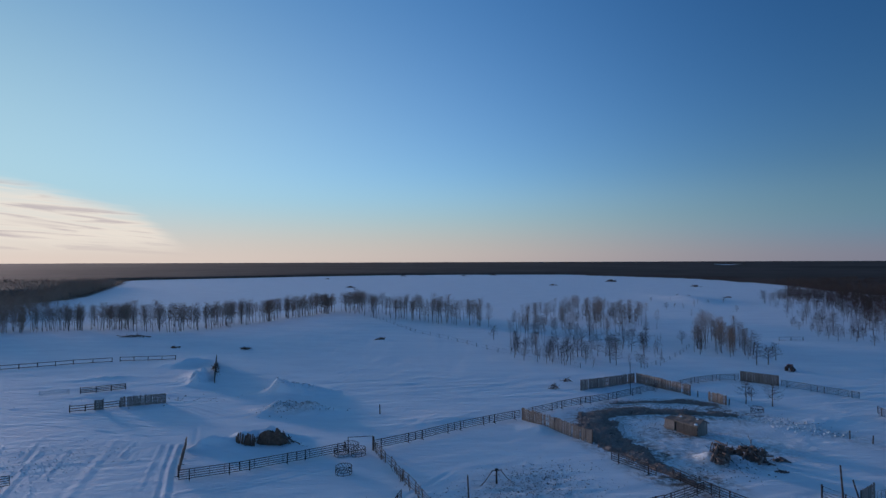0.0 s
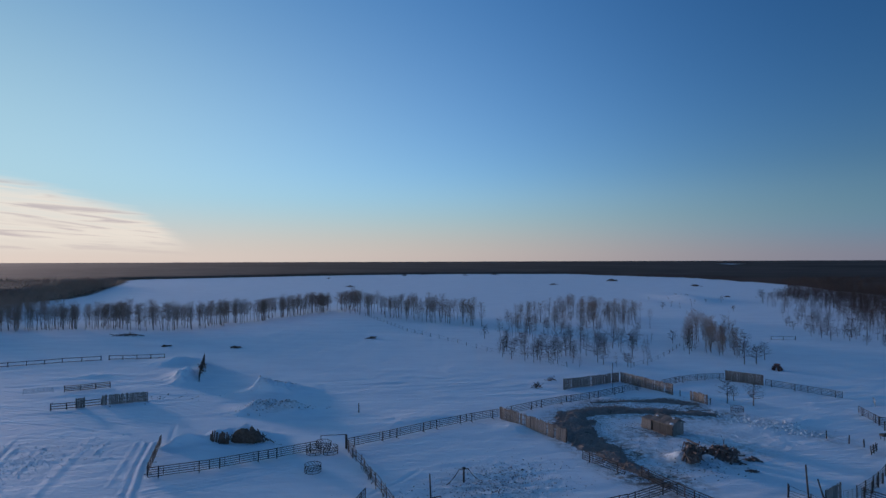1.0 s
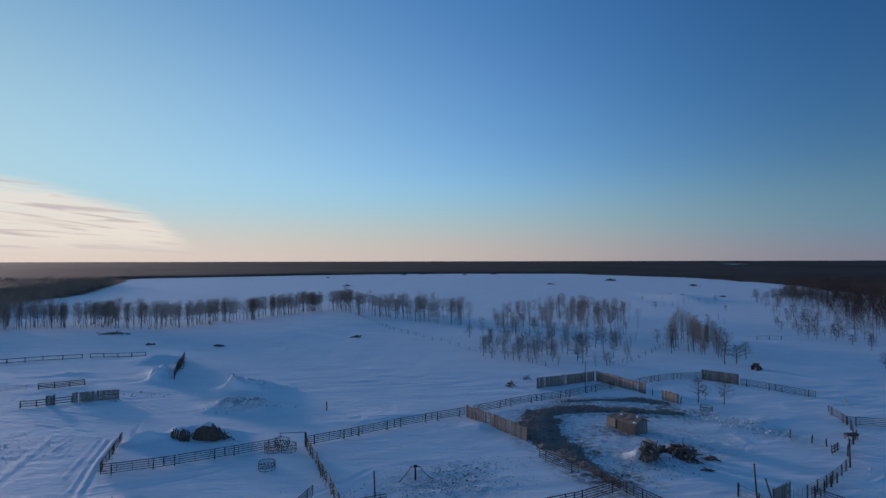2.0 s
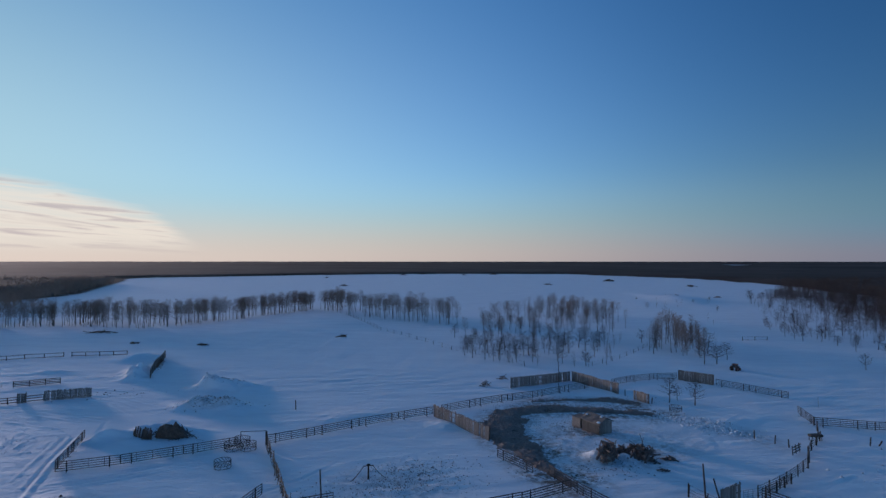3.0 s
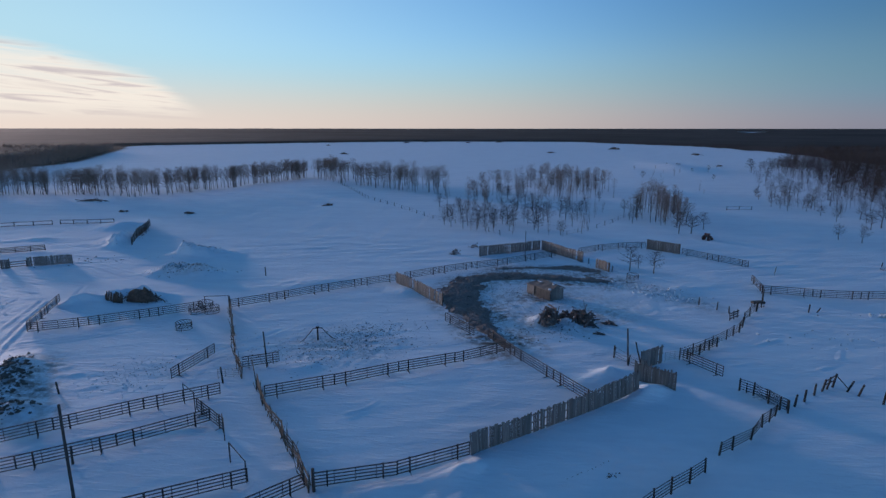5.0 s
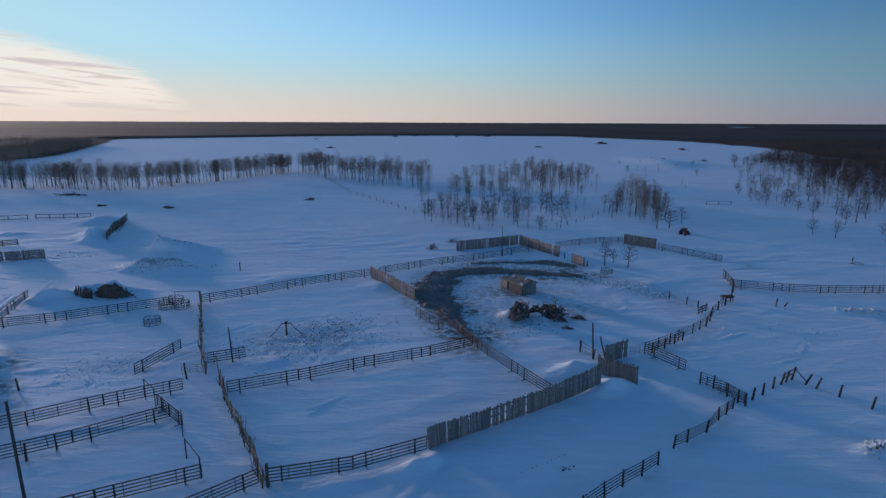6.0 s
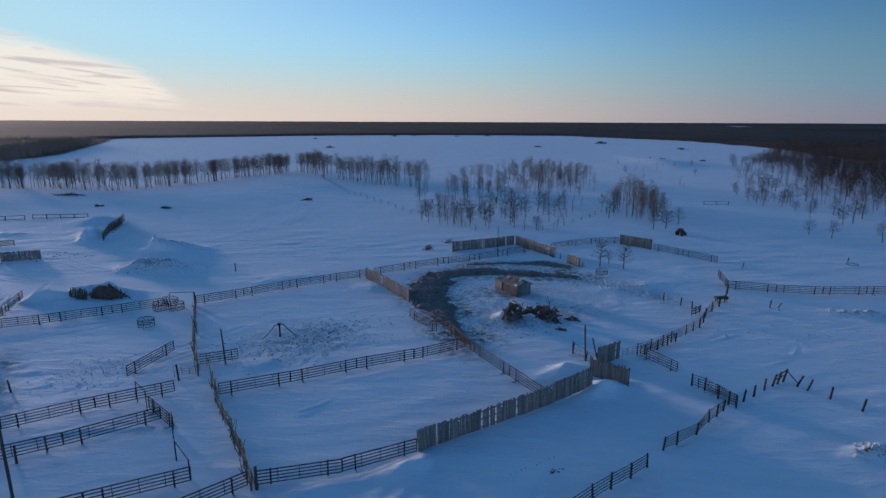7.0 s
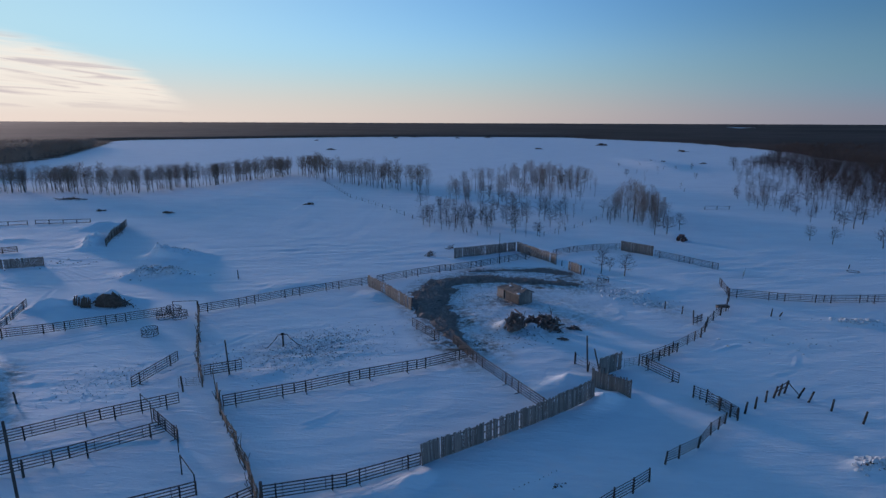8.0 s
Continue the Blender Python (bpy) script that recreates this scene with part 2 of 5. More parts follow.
def piece(name, me, parent, m):
    """An object of its own on a shared mesh."""
    ob = new(name, me)
    ob.parent = parent
    ob.matrix_basis = m
    return ob


def thing(name, m, label, category, group="", kind=""):
    ob = new(name)
    ob.matrix_world = m
    ob.empty_display_size = 0.3
    return tagged(ob, label, category, group, kind)


def bar(bm, p, q, r0, r1=None, sides=5, bend=0.0, steps=1, rng=random, cap=True):
    """A tapered, slightly crooked round bar from p to q."""
    p, q = Vector(p), Vector(q)
    r1 = r0 if r1 is None else r1
    way = (q - p).normalized()
    side = way.cross(Vector((0, 0, 1)) if abs(way.z) < 0.9 else Vector((1, 0, 0))).normalized()
    other = way.cross(side)
    rings = []
    for k in range(steps + 1):
        u = k / steps
        c = p.lerp(q, u)
        if bend and 0 < k < steps:
            c = c + side * rng.uniform(-bend, bend) + other * rng.uniform(-bend, bend)
        r = r0 + (r1 - r0) * u
        rings.append([bm.verts.new(c + (side * math.cos(2 * math.pi * a / sides) + other * math.sin(2 * math.pi * a / sides)) * r) for a in range(sides)])
    for a, b in zip(rings, rings[1:]):
        for k in range(sides):
            bm.faces.new((a[k], a[(k + 1) % sides], b[(k + 1) % sides], b[k]))
    if cap:
        bm.faces.new(rings[0][::-1])
        bm.faces.new(rings[-1])
    return bm


def block(bm, size, m=Matrix(), chip=0.0, rng=random, bevel=0.0):
    """A box of that size about m's origin, with rounded or chipped edges."""
    made = bmesh.ops.create_cube(bm, size=1.0)["verts"]
    for v in made:
        v.co = Vector((v.co.x * size[0], v.co.y * size[1], v.co.z * size[2]))
        if chip:
            v.co += Vector((rng.uniform(-chip, chip), rng.uniform(-chip, chip), rng.uniform(-chip, chip)))
        v.co = m @ v.co
    if bevel:
        edges = list({e for v in made for e in v.link_edges})
        bmesh.ops.bevel(bm, geom=edges, offset=bevel, segments=1, affect="EDGES")
    return bm


def lattice(x, y, seed):
    ix, iy = np.floor(x).astype(np.int64), np.floor(y).astype(np.int64)
    fx, fy = x - ix, y - iy
    fx, fy = fx * fx * (3 - 2 * fx), fy * fy * (3 - 2 * fy)

    def h(a, b):
        n = (a * 374761393 + b * 668265263 + seed * 974634777) & 0xFFFFFFFF
        n = ((n ^ (n >> 13)) * 12741261) & 0xFFFFFFFF
        n = ((n ^ (n >> 15)) * 2246822) & 0xFFFFFFFF
        return ((n ^ (n >> 16)) & 0xFFFF) / 65535.0

    top = h(ix, iy) * (1 - fx) + h(ix + 1, iy) * fx
    low = h(ix, iy + 1) * (1 - fx) + h(ix + 1, iy + 1) * fx
    return (top * (1 - fy) + low * fy) * 2 - 1


def near_line(x, y, pts):
    """Distance to a line of points, and how far along it (0 to 1) the foot lies."""
    best, along = np.full(np.shape(x), 1e9), np.zeros(np.shape(x))
    total = sum(math.dist(a, b) for a, b in zip(pts, pts[1:]))
    gone = 0.0
    for a, b in zip(pts, pts[1:]):
        d = math.dist(a, b)
        u = np.clip(((x - a[0]) * (b[0] - a[0]) + (y - a[1]) * (b[1] - a[1])) / d**2, 0, 1)
        r = np.hypot(x - a[0] - u * (b[0] - a[0]), y - a[1] - u * (b[1] - a[1]))
        closer = r < best
        best, along = np.where(closer, r, best), np.where(closer, (gone + u * d) / total, along)
        gone += d
    return best, along


# ---- ground ----
# snow heaps: x, y, height, half lengths along and across, turn in degrees
HEAPS = [
    (-61.0, 127.0, 1.9, 2.0, 3.6, 24), (-39.6, 116.6, 0.7, 1.6, 1.2, 0),
    (-38.0, 117.0, 1.9, 4.2, 2.6, -8), (-32.5, 117.5, 1.4, 5.0, 3.2, -10), (-32.5, 103.0, 1.7, 5.5, 2.8, 5), (-27.0, 102.0, 1.0, 4.0, 2.5, 0),
    (-75.5, 149.5, 1.6, 5.5, 4.0, 15), (-63.0, 131.0, 1.3, 3.6, 7.0, 22), (-37.6, 83.6, 1.1, 2.8, 1.3, 25), (-39.0, 82.6, 0.7, 1.7, 0.55, 35), (-31.0, 86.9, 1.7, 4.6, 1.7, 5), (-34.6, 84.8, 1.0, 1.6, 1.4, 0), (-26.5, 56.0, 1.5, 6.5, 2.4, 122), (-20.0, 49.4, 0.8, 2.2, 1.6, 0),
    (12.5, 93.5, 0.45, 2.0, 3.0, 50), (44.6, 58.3, 0.85, 2.6, 1.3, 35), (41.0, 62.2, 0.9, 2.0, 1.2, 25), (38.5, 60.0, 0.5, 2.0, 1.4, 0),
    (25.2, 43.0, 0.45, 1.0, 3.0, -40), (34.6, 79.2, 1.3, 1.3, 1.5, 15), (38.6, 79.6, 0.6, 1.3, 0.9, -20), (56.5, 57.2, 0.4, 1.6, 1.0, -40),
    (65.3, 47.6, 0.75, 2.2, 1.1, 10), (88.0, 84.5, 0.7, 4.0, 1.3, -15), (95.0, 83.0, 0.6, 3.0, 1.2, 5), (-34.0, 82.0, 0.5, 3.0, 1.5, 0),
    (126.0, 360.0, 3.0, 14.0, 6.0, 20), (148.0, 383.0, 4.0, 16.0, 7.0, 10), (-80.0, 560.0, 2.0, 14.0, 6.0, 0), (-5.0, 98.0, 0.3, 8.0, 4.0, 30),
    (5.0, 62.0, 0.25, 3.0, 1.5, 30), (60.0, 98.0, 0.35, 7.0, 3.0, 20), (52.5, 114.0, 0.4, 3.0, 1.6, -55), (-85.0, 131.0, 0.4, 6.0, 2.0, 12),
]
# ruts and ridges left by wheels and a blade: line, width, height
RUTS = [
    ([(-54.4, 85.5), (-51.4, 77.3), (-48.7, 69.9), (-45.5, 61.0)], 0.7, 0.2), ([(-51.0, 84.8), (-49.1, 78.1)], 0.27, 0.3), ([(-48.0, 80.5), (-46.3, 76.0)], 0.27, 0.28),
    ([(-46.1, 83.9), (-42.0, 73.4), (-39.5, 67.0)], 0.27, 0.26), ([(-44.8, 83.9), (-39.8, 72.1), (-36.5, 65.0)], 0.27, 0.3),
    ([(-43.4, 83.9), (-39.6, 74.1), (-35.4, 65.2), (-31.0, 56.0)], 0.4, 0.42), ([(-62.6, 80.2), (-56.7, 68.0), (-52.0, 58.0)], 0.45, 0.24), ([(-59.0, 82.0), (-54.0, 70.0)], 0.35, 0.2),
    ([(-66.0, 84.0), (-62.0, 76.0)], 0.35, 0.22), ([(-70.0, 83.0), (-66.0, 74.0)], 0.35, 0.2), ([(-52.5, 66.0), (-49.5, 59.0)], 0.3, 0.2),
    ([(-34.0, 63.5), (-25.0, 69.6), (-18.5, 74.6)], 0.3, 0.12), ([(-34.0, 65.5), (-26.0, 71.0), (-19.5, 75.8)], 0.3, -0.14), ([(-33.0, 67.4), (-26.0, 72.6)], 0.25, 0.1),
    ([(-110.0, 118.0), (-75.0, 112.0), (-52.0, 108.0), (-36.0, 99.0)], 0.35, 0.14), ([(-110.0, 123.0), (-75.0, 116.0), (-50.0, 112.0)], 0.35, -0.15), ([(-75.0, 109.5), (-52.0, 105.8), (-38.0, 97.0)], 0.3, 0.14), ([(-70.0, 107.5), (-52.0, 103.8), (-42.0, 96.0)], 0.3, -0.12),
    ([(-95.0, 132.0), (-70.0, 124.0), (-54.0, 121.0)], 0.35, 0.14), ([(-90.0, 103.0), (-62.0, 98.0), (-45.0, 93.0), (-41.0, 84.0)], 0.4, -0.15), ([(-88.0, 100.5), (-62.0, 95.6), (-46.0, 91.0)], 0.35, 0.12), ([(-88.0, 96.0), (-66.0, 92.0), (-50.0, 88.0)], 0.35, 0.12),
    ([(-9.5, 62.5), (-4.0, 69.5), (-1.5, 74.0)], 0.4, -0.10), ([(-7.0, 61.5), (-2.6, 67.5)], 0.35, -0.08), ([(33.5, 37.0), (37.5, 45.2)], 0.25, -0.12), ([(13.0, 51.4), (14.6, 52.6), (15.6, 54.0)], 0.25, 0.12), ([(13.4, 50.6), (14.8, 52.0)], 0.25, 0.1), ([(17.0, 39.4), (21.5, 41.2), (25.8, 43.6)], 0.9, 0.5),
    ([(24.0, 38.0), (25.6, 41.5), (26.2, 45.0)], 0.55, 0.28), ([(-14.0, 43.0), (-7.0, 46.4), (0.0, 47.6)], 0.4, 0.12),
    ([(-30.0, 57.5), (-36.0, 52.0)], 0.3, 0.3), ([(-27.5, 54.0), (-33.0, 48.5)], 0.3, 0.3), ([(-26.0, 51.5), (-31.0, 46.0)], 0.3, 0.26), ([(-31.0, 61.0), (-38.0, 56.0)], 0.35, 0.3),
    ([(62.0, 73.0), (66.0, 75.5)], 0.3, 0.14), ([(66.0, 66.0), (69.0, 67.5)], 0.3, 0.14), ([(70.0, 69.0), (72.0, 72.0)], 0.3, 0.12), ([(56.0, 66.0), (58.5, 67.0)], 0.25, 0.14), ([(80.0, 78.0), (84.0, 79.0)], 0.3, 0.12),
]


def smooth(v, lo, hi):
    u = np.clip((v - lo) / (hi - lo), 0, 1)
    return u * u * (3 - 2 * u)


def box_mask(x, y, cx, cy, rx, ry, soft=0.35):
    return 1 - smooth(np.hypot((x - cx) / rx, (y - cy) / ry), 1 - soft, 1.0)


def lie(x, y):
    """The height of the snow."""
    x, y = np.asarray(x, float), np.asarray(y, float)
    u, v = x * 0.975 + y * 0.22, y * 0.975 - x * 0.22
    far = np.hypot(x - 15, y - 60)
    z = 0.14 * lattice(x / 34, y / 34, 3) + 0.5 * smooth(far, 150, 500) * lattice(x / 160, y / 160, 4)
    drift = 0.055 * (1 - np.abs(lattice(u / 7.5 + lattice(x / 7, y / 7, 8) * 0.4, v / 3.1, 5))) + 0.03 * lattice(u / 5, v / 1.3, 6) + 0.014 * (1 - 2 * np.abs(lattice(u / 2.6, v / 0.85, 7)))
    drift = drift + 0.055 * smooth(y, 85, 125) * smooth(lattice(u / 6.5 + 0.5 * lattice(x / 9, y / 9, 21), v / 2.3, 22), -0.2, 0.75)
    z = z + drift * (1 + 0.8 * smooth(y, 80, 150)) * (1 - smooth(far, 170, 330)) - 0.06
    tramp = np.maximum.reduce([box_mask(x, y, 6, 70, 13, 11), box_mask(x, y, 40, 92, 22, 20), box_mask(x, y, -14, 60, 9, 8), 0.45 * box_mask(x, y, -60, 75, 22, 20), box_mask(x, y, -34, 102, 10, 6), box_mask(x, y, -24, 53, 9, 10)])
    z = z + tramp * (0.045 * lattice(x / 0.7, y / 0.7, 11) * (lattice(x / 5, y / 5, 12) > -0.1) + 0.025 * lattice(x / 1.7, y / 1.7, 13))
    for hx, hy, hh, a, b, turn in HEAPS:
        c, s = math.cos(radians(turn)), math.sin(radians(turn))
        p, q = ((x - hx) * c + (y - hy) * s) / a, ((y - hy) * c - (x - hx) * s) / b
        z = z + hh * np.exp(-(p * p + q * q) * 1.1) * (1 + 0.26 * lattice(x / 1.6, y / 1.6, 15) + 0.2 * lattice(x / 0.8, y / 0.8, 16))
    for line, w, hh in RUTS:
        w, hh = w * 0.7, hh * (0.34 if abs(hh) > 0.17 else 0.6)
        d, _ = near_line(x, y, line)
        z = z + hh * np.exp(-((d / w) ** 2)) * (0.75 + 0.5 * lattice(x / 1.3, y / 1.3, 17)) - 0.4 * hh * np.exp(-(((d - 2.2 * w) / w) ** 2))
    # banks packed against the board fences
    d, along = near_line(x, y, [(25.5, 45.0), (36.7, 52.6), (43.2, 57.3)])
    z = z + (0.5 * along - 0.12) * np.exp(-((d / 1.6) ** 2)) * (1 + 0.2 * lattice(x / 1.3, y / 1.3, 18))
    d, _ = near_line(x, y, [(-67.6, 150.0), (-56.4, 124.3)])
    z = z + 0.25 * np.exp(-((d / 2.2) ** 2)) * (1 + 0.3 * lattice(x / 1.5, y / 1.5, 19))
    return z


def gz(x, y):
    return float(lie(x, y))


def spread(lo, hi, step, end_lo, end_hi, grow=1.16):
    mid = list(np.arange(lo, hi + 1e-6, step))
    out, d = [], step
    while (out[-1] if out else mid[-1]) < end_hi:
        d *= grow
        out.append(min((out[-1] if out else mid[-1]) + d, end_hi))
    pre, d = [], step
    while (pre[-1] if pre else mid[0]) > end_lo:
        d *= grow
        pre.append(max((pre[-1] if pre else mid[0]) - d, end_lo))
    return np.array(pre[::-1] + mid + out)


def sheet(name, xs, ys, z, mat, keep=None):
    """A grid of quads over xs and ys with heights z; keep: which of the quads."""
    gx, gy = np.meshgrid(xs, ys)
    nx, ny = len(xs), len(ys)
    co = np.stack([gx.ravel(), gy.ravel(), z.ravel()], 1)
    a = (np.arange(ny - 1)[:, None] * nx + np.arange(nx - 1)[None]).ravel()
    quads = np.stack([a, a + 1, a + nx + 1, a + nx], 1)
    if keep is not None:
        quads = quads[keep.ravel()]
        used = np.unique(quads)
        back = np.zeros(len(co), np.int64)
        back[used] = np.arange(len(used))
        co, quads = co[used], back[quads]
    me = bpy.data.meshes.new(name)
    me.from_pydata(co.tolist(), [], quads.tolist())
    me.materials.append(mat)
    me.polygons.foreach_set("use_smooth", np.ones(len(me.polygons), bool))
    return new(name, me)


GX, GY = spread(-88, 100, 0.31, -4900, 4900), spread(35, 130, 0.31, -4900, 4900)
ground = sheet("ground", GX, GY, lie(*np.meshgrid(GX, GY)), SNOW)
def trodden():
    """Where dung and straw are trodden into the snow."""
    x, y = (v.ravel() for v in np.meshgrid(GX, GY))
    a, _ = near_line(x, y, [(29.6, 69.5), (27.2, 75.2), (24.8, 82.0), (23.0, 88.0), (22.4, 95.0), (24.3, 101.2), (28.8, 104.2), (34.8, 104.4), (41.5, 103.3), (48.6, 101.6)])
    b, _ = near_line(x, y, [(29.0, 109.8), (34.0, 110.9), (40.0, 111.6), (45.0, 111.6), (48.3, 109.6)])
    c, _ = near_line(x, y, [(46, 104), (52, 100), (58, 94), (62, 88)])
    d, _ = near_line(x, y, [(-27, 60), (-22, 53), (-18, 48)])
    soil = 0.95 * (1 - smooth(a, 2.0, 7.0)) + 0.7 * (1 - smooth(b, 0.8, 4.5)) + 0.3 * (1 - smooth(c, 1, 5)) + 0.6 * (1 - smooth(d, 1, 5))
    for cx, cy, rx, ry, k in ((8, 69, 11, 9, 0.28), (38, 87, 18, 16, 0.45), (-31, 103, 8, 4, 0.35), (36, 92, 5, 4, 0.4), (38, 78, 7, 5, 0.4), (-13, 59, 6, 6, 0.15), (-58, 76, 16, 12, 0.12)):
        soil = soil + k * box_mask(x, y, cx, cy, rx, ry, 0.7)
    soil = np.clip(soil * (0.95 + 0.7 * lattice(x / 3, y / 3, 51)), 0, 1)
    ground.data.attributes.new("soil", "FLOAT", "POINT").data.foreach_set("value", soil.astype(np.float32))


trodden()
tagged(ground, "windblown blue-white snow over flat pasture and pens", "snow", kind="structure")

# ---- woods ----


def spike(V, F, p, q, r, rng):
    """A thin three-sided twig."""
    way = (q - p).normalized()
    side = way.cross(Vector((0.3, 0.2, 0.9))).normalized()
    other = way.cross(side)
    n = len(V)
    for k in range(3):
        V.append(p + (side * math.cos(2.094 * k) + other * math.sin(2.094 * k)) * r)
    V.append(q)
    F += [(n, n + 1, n + 3), (n + 1, n + 2, n + 3), (n + 2, n, n + 3)]


def stem(V, F, pts, radii, sides):
    n = len(V)
    for c, r in zip(pts, radii):
        for k in range(sides):
            a = 2 * math.pi * k / sides
            V.append(c + Vector((math.cos(a) * r, math.sin(a) * r, 0)))
    for j in range(len(pts) - 1):
        for k in range(sides):
            a, b = n + j * sides + k, n + j * sides + (k + 1) % sides
            F.append((a, b, b + sides, a + sides))


def grow_tree(seed, tall, girth, start, reach, limbs, twigs, lift, thick=0.022, stems=1, coarse=False, taper=0.5):
    """Trunk and crown of a leafless tree: two pairs of points and faces. The limbs rise and bend upwards, the twigs fan out along them."""
    rng = random.Random(seed)
    TV, TF, CV, CF = [], [], [], []
    up = Vector((0, 0, 1))
    for s in range(stems):
        lean = Vector((rng.uniform(-1, 1), rng.uniform(-1, 1), 0)) * tall * (0.06 if stems == 1 else 0.22)
        h = tall * (1 if s == 0 else rng.uniform(0.6, 0.95))
        sway = [Vector((rng.uniform(-1, 1), rng.uniform(-1, 1), 0)) * tall * 0.014 for _ in range(7)]
        pts = [lean * (k / 6) ** 1.3 + sway[k] * min(k, 1) + Vector((0, 0, h * 0.94 * k / 6 - (0.3 if k == 0 else 0))) for k in range(7)]
        stem(TV, TF, pts[::3] if coarse else pts, [girth * (1 - 0.88 * k / 6) for k in range(0, 7, 3 if coarse else 1)], 3 if coarse else 5)

        def at(u):
            k = min(int(u * 6), 5)
            return pts[k].lerp(pts[k + 1], u * 6 - k)

        spin = rng.uniform(0, 6.28)
        count = limbs // stems
        for b in range(count):
            f = (b + rng.uniform(0.1, 0.9)) / count
            u = start + (0.99 - start) * f
            o = at(u)
            spin += 2.4 + rng.uniform(-0.4, 0.4)
            out = Vector((math.cos(spin), math.sin(spin), 0))
            wide = reach * (1 - (1 - taper) * f) * (0.72 + 0.28 * min(1.0, f * 5)) * rng.uniform(0.6, 1.15)
            rise = lift * rng.uniform(0.7, 1.4) * (0.7 + 0.9 * f)
            knee = o + (out + up * rise * 0.75).normalized() * wide * 0.5
            tip = knee + (out * 0.9 + up * (rise + 0.12) + Vector((rng.uniform(-1, 1), rng.uniform(-1, 1), 0)) * 0.35).normalized() * wide * 0.6
            spike(TV, TF, o, knee + (knee - o) * 0.15, girth * 0.42 * (1.15 - u), rng)
            spike(TV, TF, knee, tip, girth * 0.3 * (1.15 - u), rng)
            for k in range(twigs):
                w = (k + rng.random()) / twigs * 0.88 + 0.12
                p = o.lerp(knee, w * 2) if w < 0.5 else knee.lerp(tip, w * 2 - 1)
                d = out * 0.45 + up * rng.uniform(-0.05, 0.6) * (0.6 + rise) + Vector((rng.uniform(-1, 1), rng.uniform(-1, 1), rng.uniform(-0.4, 0.4)))
                spike(CV, CF, p, p + d.normalized() * rng.uniform(0.4, 1.0) * reach * 0.5, thick * rng.uniform(0.65, 1.25), rng)
    return (TV, TF), (CV, CF)


def as_mesh(name, made, mat):
    me = bpy.data.meshes.new(name)
    me.from_pydata([tuple(v) for v in made[0]], [], made[1])
    me.materials.append(mat)
    return me


ASPEN = [grow_tree(100 + k, 10.2 + 0.7 * (k % 3 - 1), 0.11 + 0.015 * (k % 2), 0.3 + 0.07 * (k % 4), 2.3 + 0.3 * (k % 3), 36, 9, 0.5, 0.025, 1, False, 0.6) for k in range(9)]
THIN = [grow_tree(150 + k, 9.4 + 0.8 * (k % 3), 0.095, 0.4 + 0.1 * (k % 3), 1.8 + 0.3 * (k % 2), 22, 9, 0.45, 0.025, 1, False, 0.7) for k in range(7)]
POPLAR = [grow_tree(200 + k, 8.6 + 0.9 * k, 0.1, 0.12, 2.5, 44, 9, 0.6, 0.023, 1, False, 0.35) for k in range(5)]
BUSHY = [grow_tree(250 + k, 5.4 + 0.5 * k, 0.1, 0.22 + 0.05 * (k % 2), 2.4, 30, 10, 0.45, 0.023, 1, False, 0.6) for k in range(5)]
OAK = [grow_tree(300 + k, 3.9 + 0.5 * k, 0.13, 0.3, 2.1, 20, 13, 0.3, 0.02) for k in range(4)]
SAPLING = [grow_tree(400 + k, 4.5 + 0.7 * k, 0.05, 0.25, 1.2, 16, 8, 0.6, 0.016, 2) for k in range(4)]


def tree_kind(made, name, label, twig=TWIG):
    """One tree for each made shape, kept as meshes to share."""
    return [(as_mesh("trunk", t, TRUNK), as_mesh("crown", c, twig), name, label) for t, c in made]


KINDS = {
    "aspen": tree_kind(ASPEN, "aspen_tree", "tall leafless aspen with a slim grey trunk in snow"),
    "thin": tree_kind(THIN, "slim_aspen_tree", "slim leafless aspen with a sparse crown in snow"),
    "poplar": tree_kind(POPLAR, "poplar_tree", "dense leafless poplar with branches down to the snow"),
    "bushy": tree_kind(BUSHY, "bushy_tree", "low round-crowned leafless tree standing in snow", SHADETWIG),
    "oak": tree_kind(OAK, "small_tree", "small leafless tree with spreading dark branches in snow", SHADETWIG),
    "sapling": tree_kind(SAPLING, "sapling", "thin leafless sapling with two stems in snow"),
}
PLANTED = []


def plant(kind, x, y, size, rng, group):
    trunk, crown, name, label = rng.choice(KINDS[kind])
    root = thing(name, pose(x, y, gz(x, y), rng.uniform(-3, 3), rng.uniform(-3, 3), rng.uniform(0, 360)) @ Matrix.Diagonal((size * rng.uniform(0.9, 1.15), size * rng.uniform(0.9, 1.15), size, 1)), label, "tree", group)
    piece("trunk", trunk, root, Matrix())
    piece("crown", crown, root, Matrix())
    PLANTED.append((x, y))


def inside(p, poly):
    x, y = p
    odd = False
    for (ax, ay), (bx, by) in zip(poly, poly[1:] + poly[:1]):
        if (ay > y) != (by > y) and x < (bx - ax) * (y - ay) / (by - ay) + ax:
            odd = not odd
    return odd


def scatter(poly, count, gap, rng, thin=None):
    """Places inside a polygon, no two nearer than gap."""
    out, tries = [], 0
    lox, hix = min(p[0] for p in poly), max(p[0] for p in poly)
    loy, hiy = min(p[1] for p in poly), max(p[1] for p in poly)
    while len(out) < count and tries < count * 60:
        tries += 1
        p = (rng.uniform(lox, hix), rng.uniform(loy, hiy))
        if inside(p, poly) and (thin is None or rng.random() < thin(p)) and all(math.dist(p, q) > gap for q in out[-200:]):
            out.append(p)
    return out


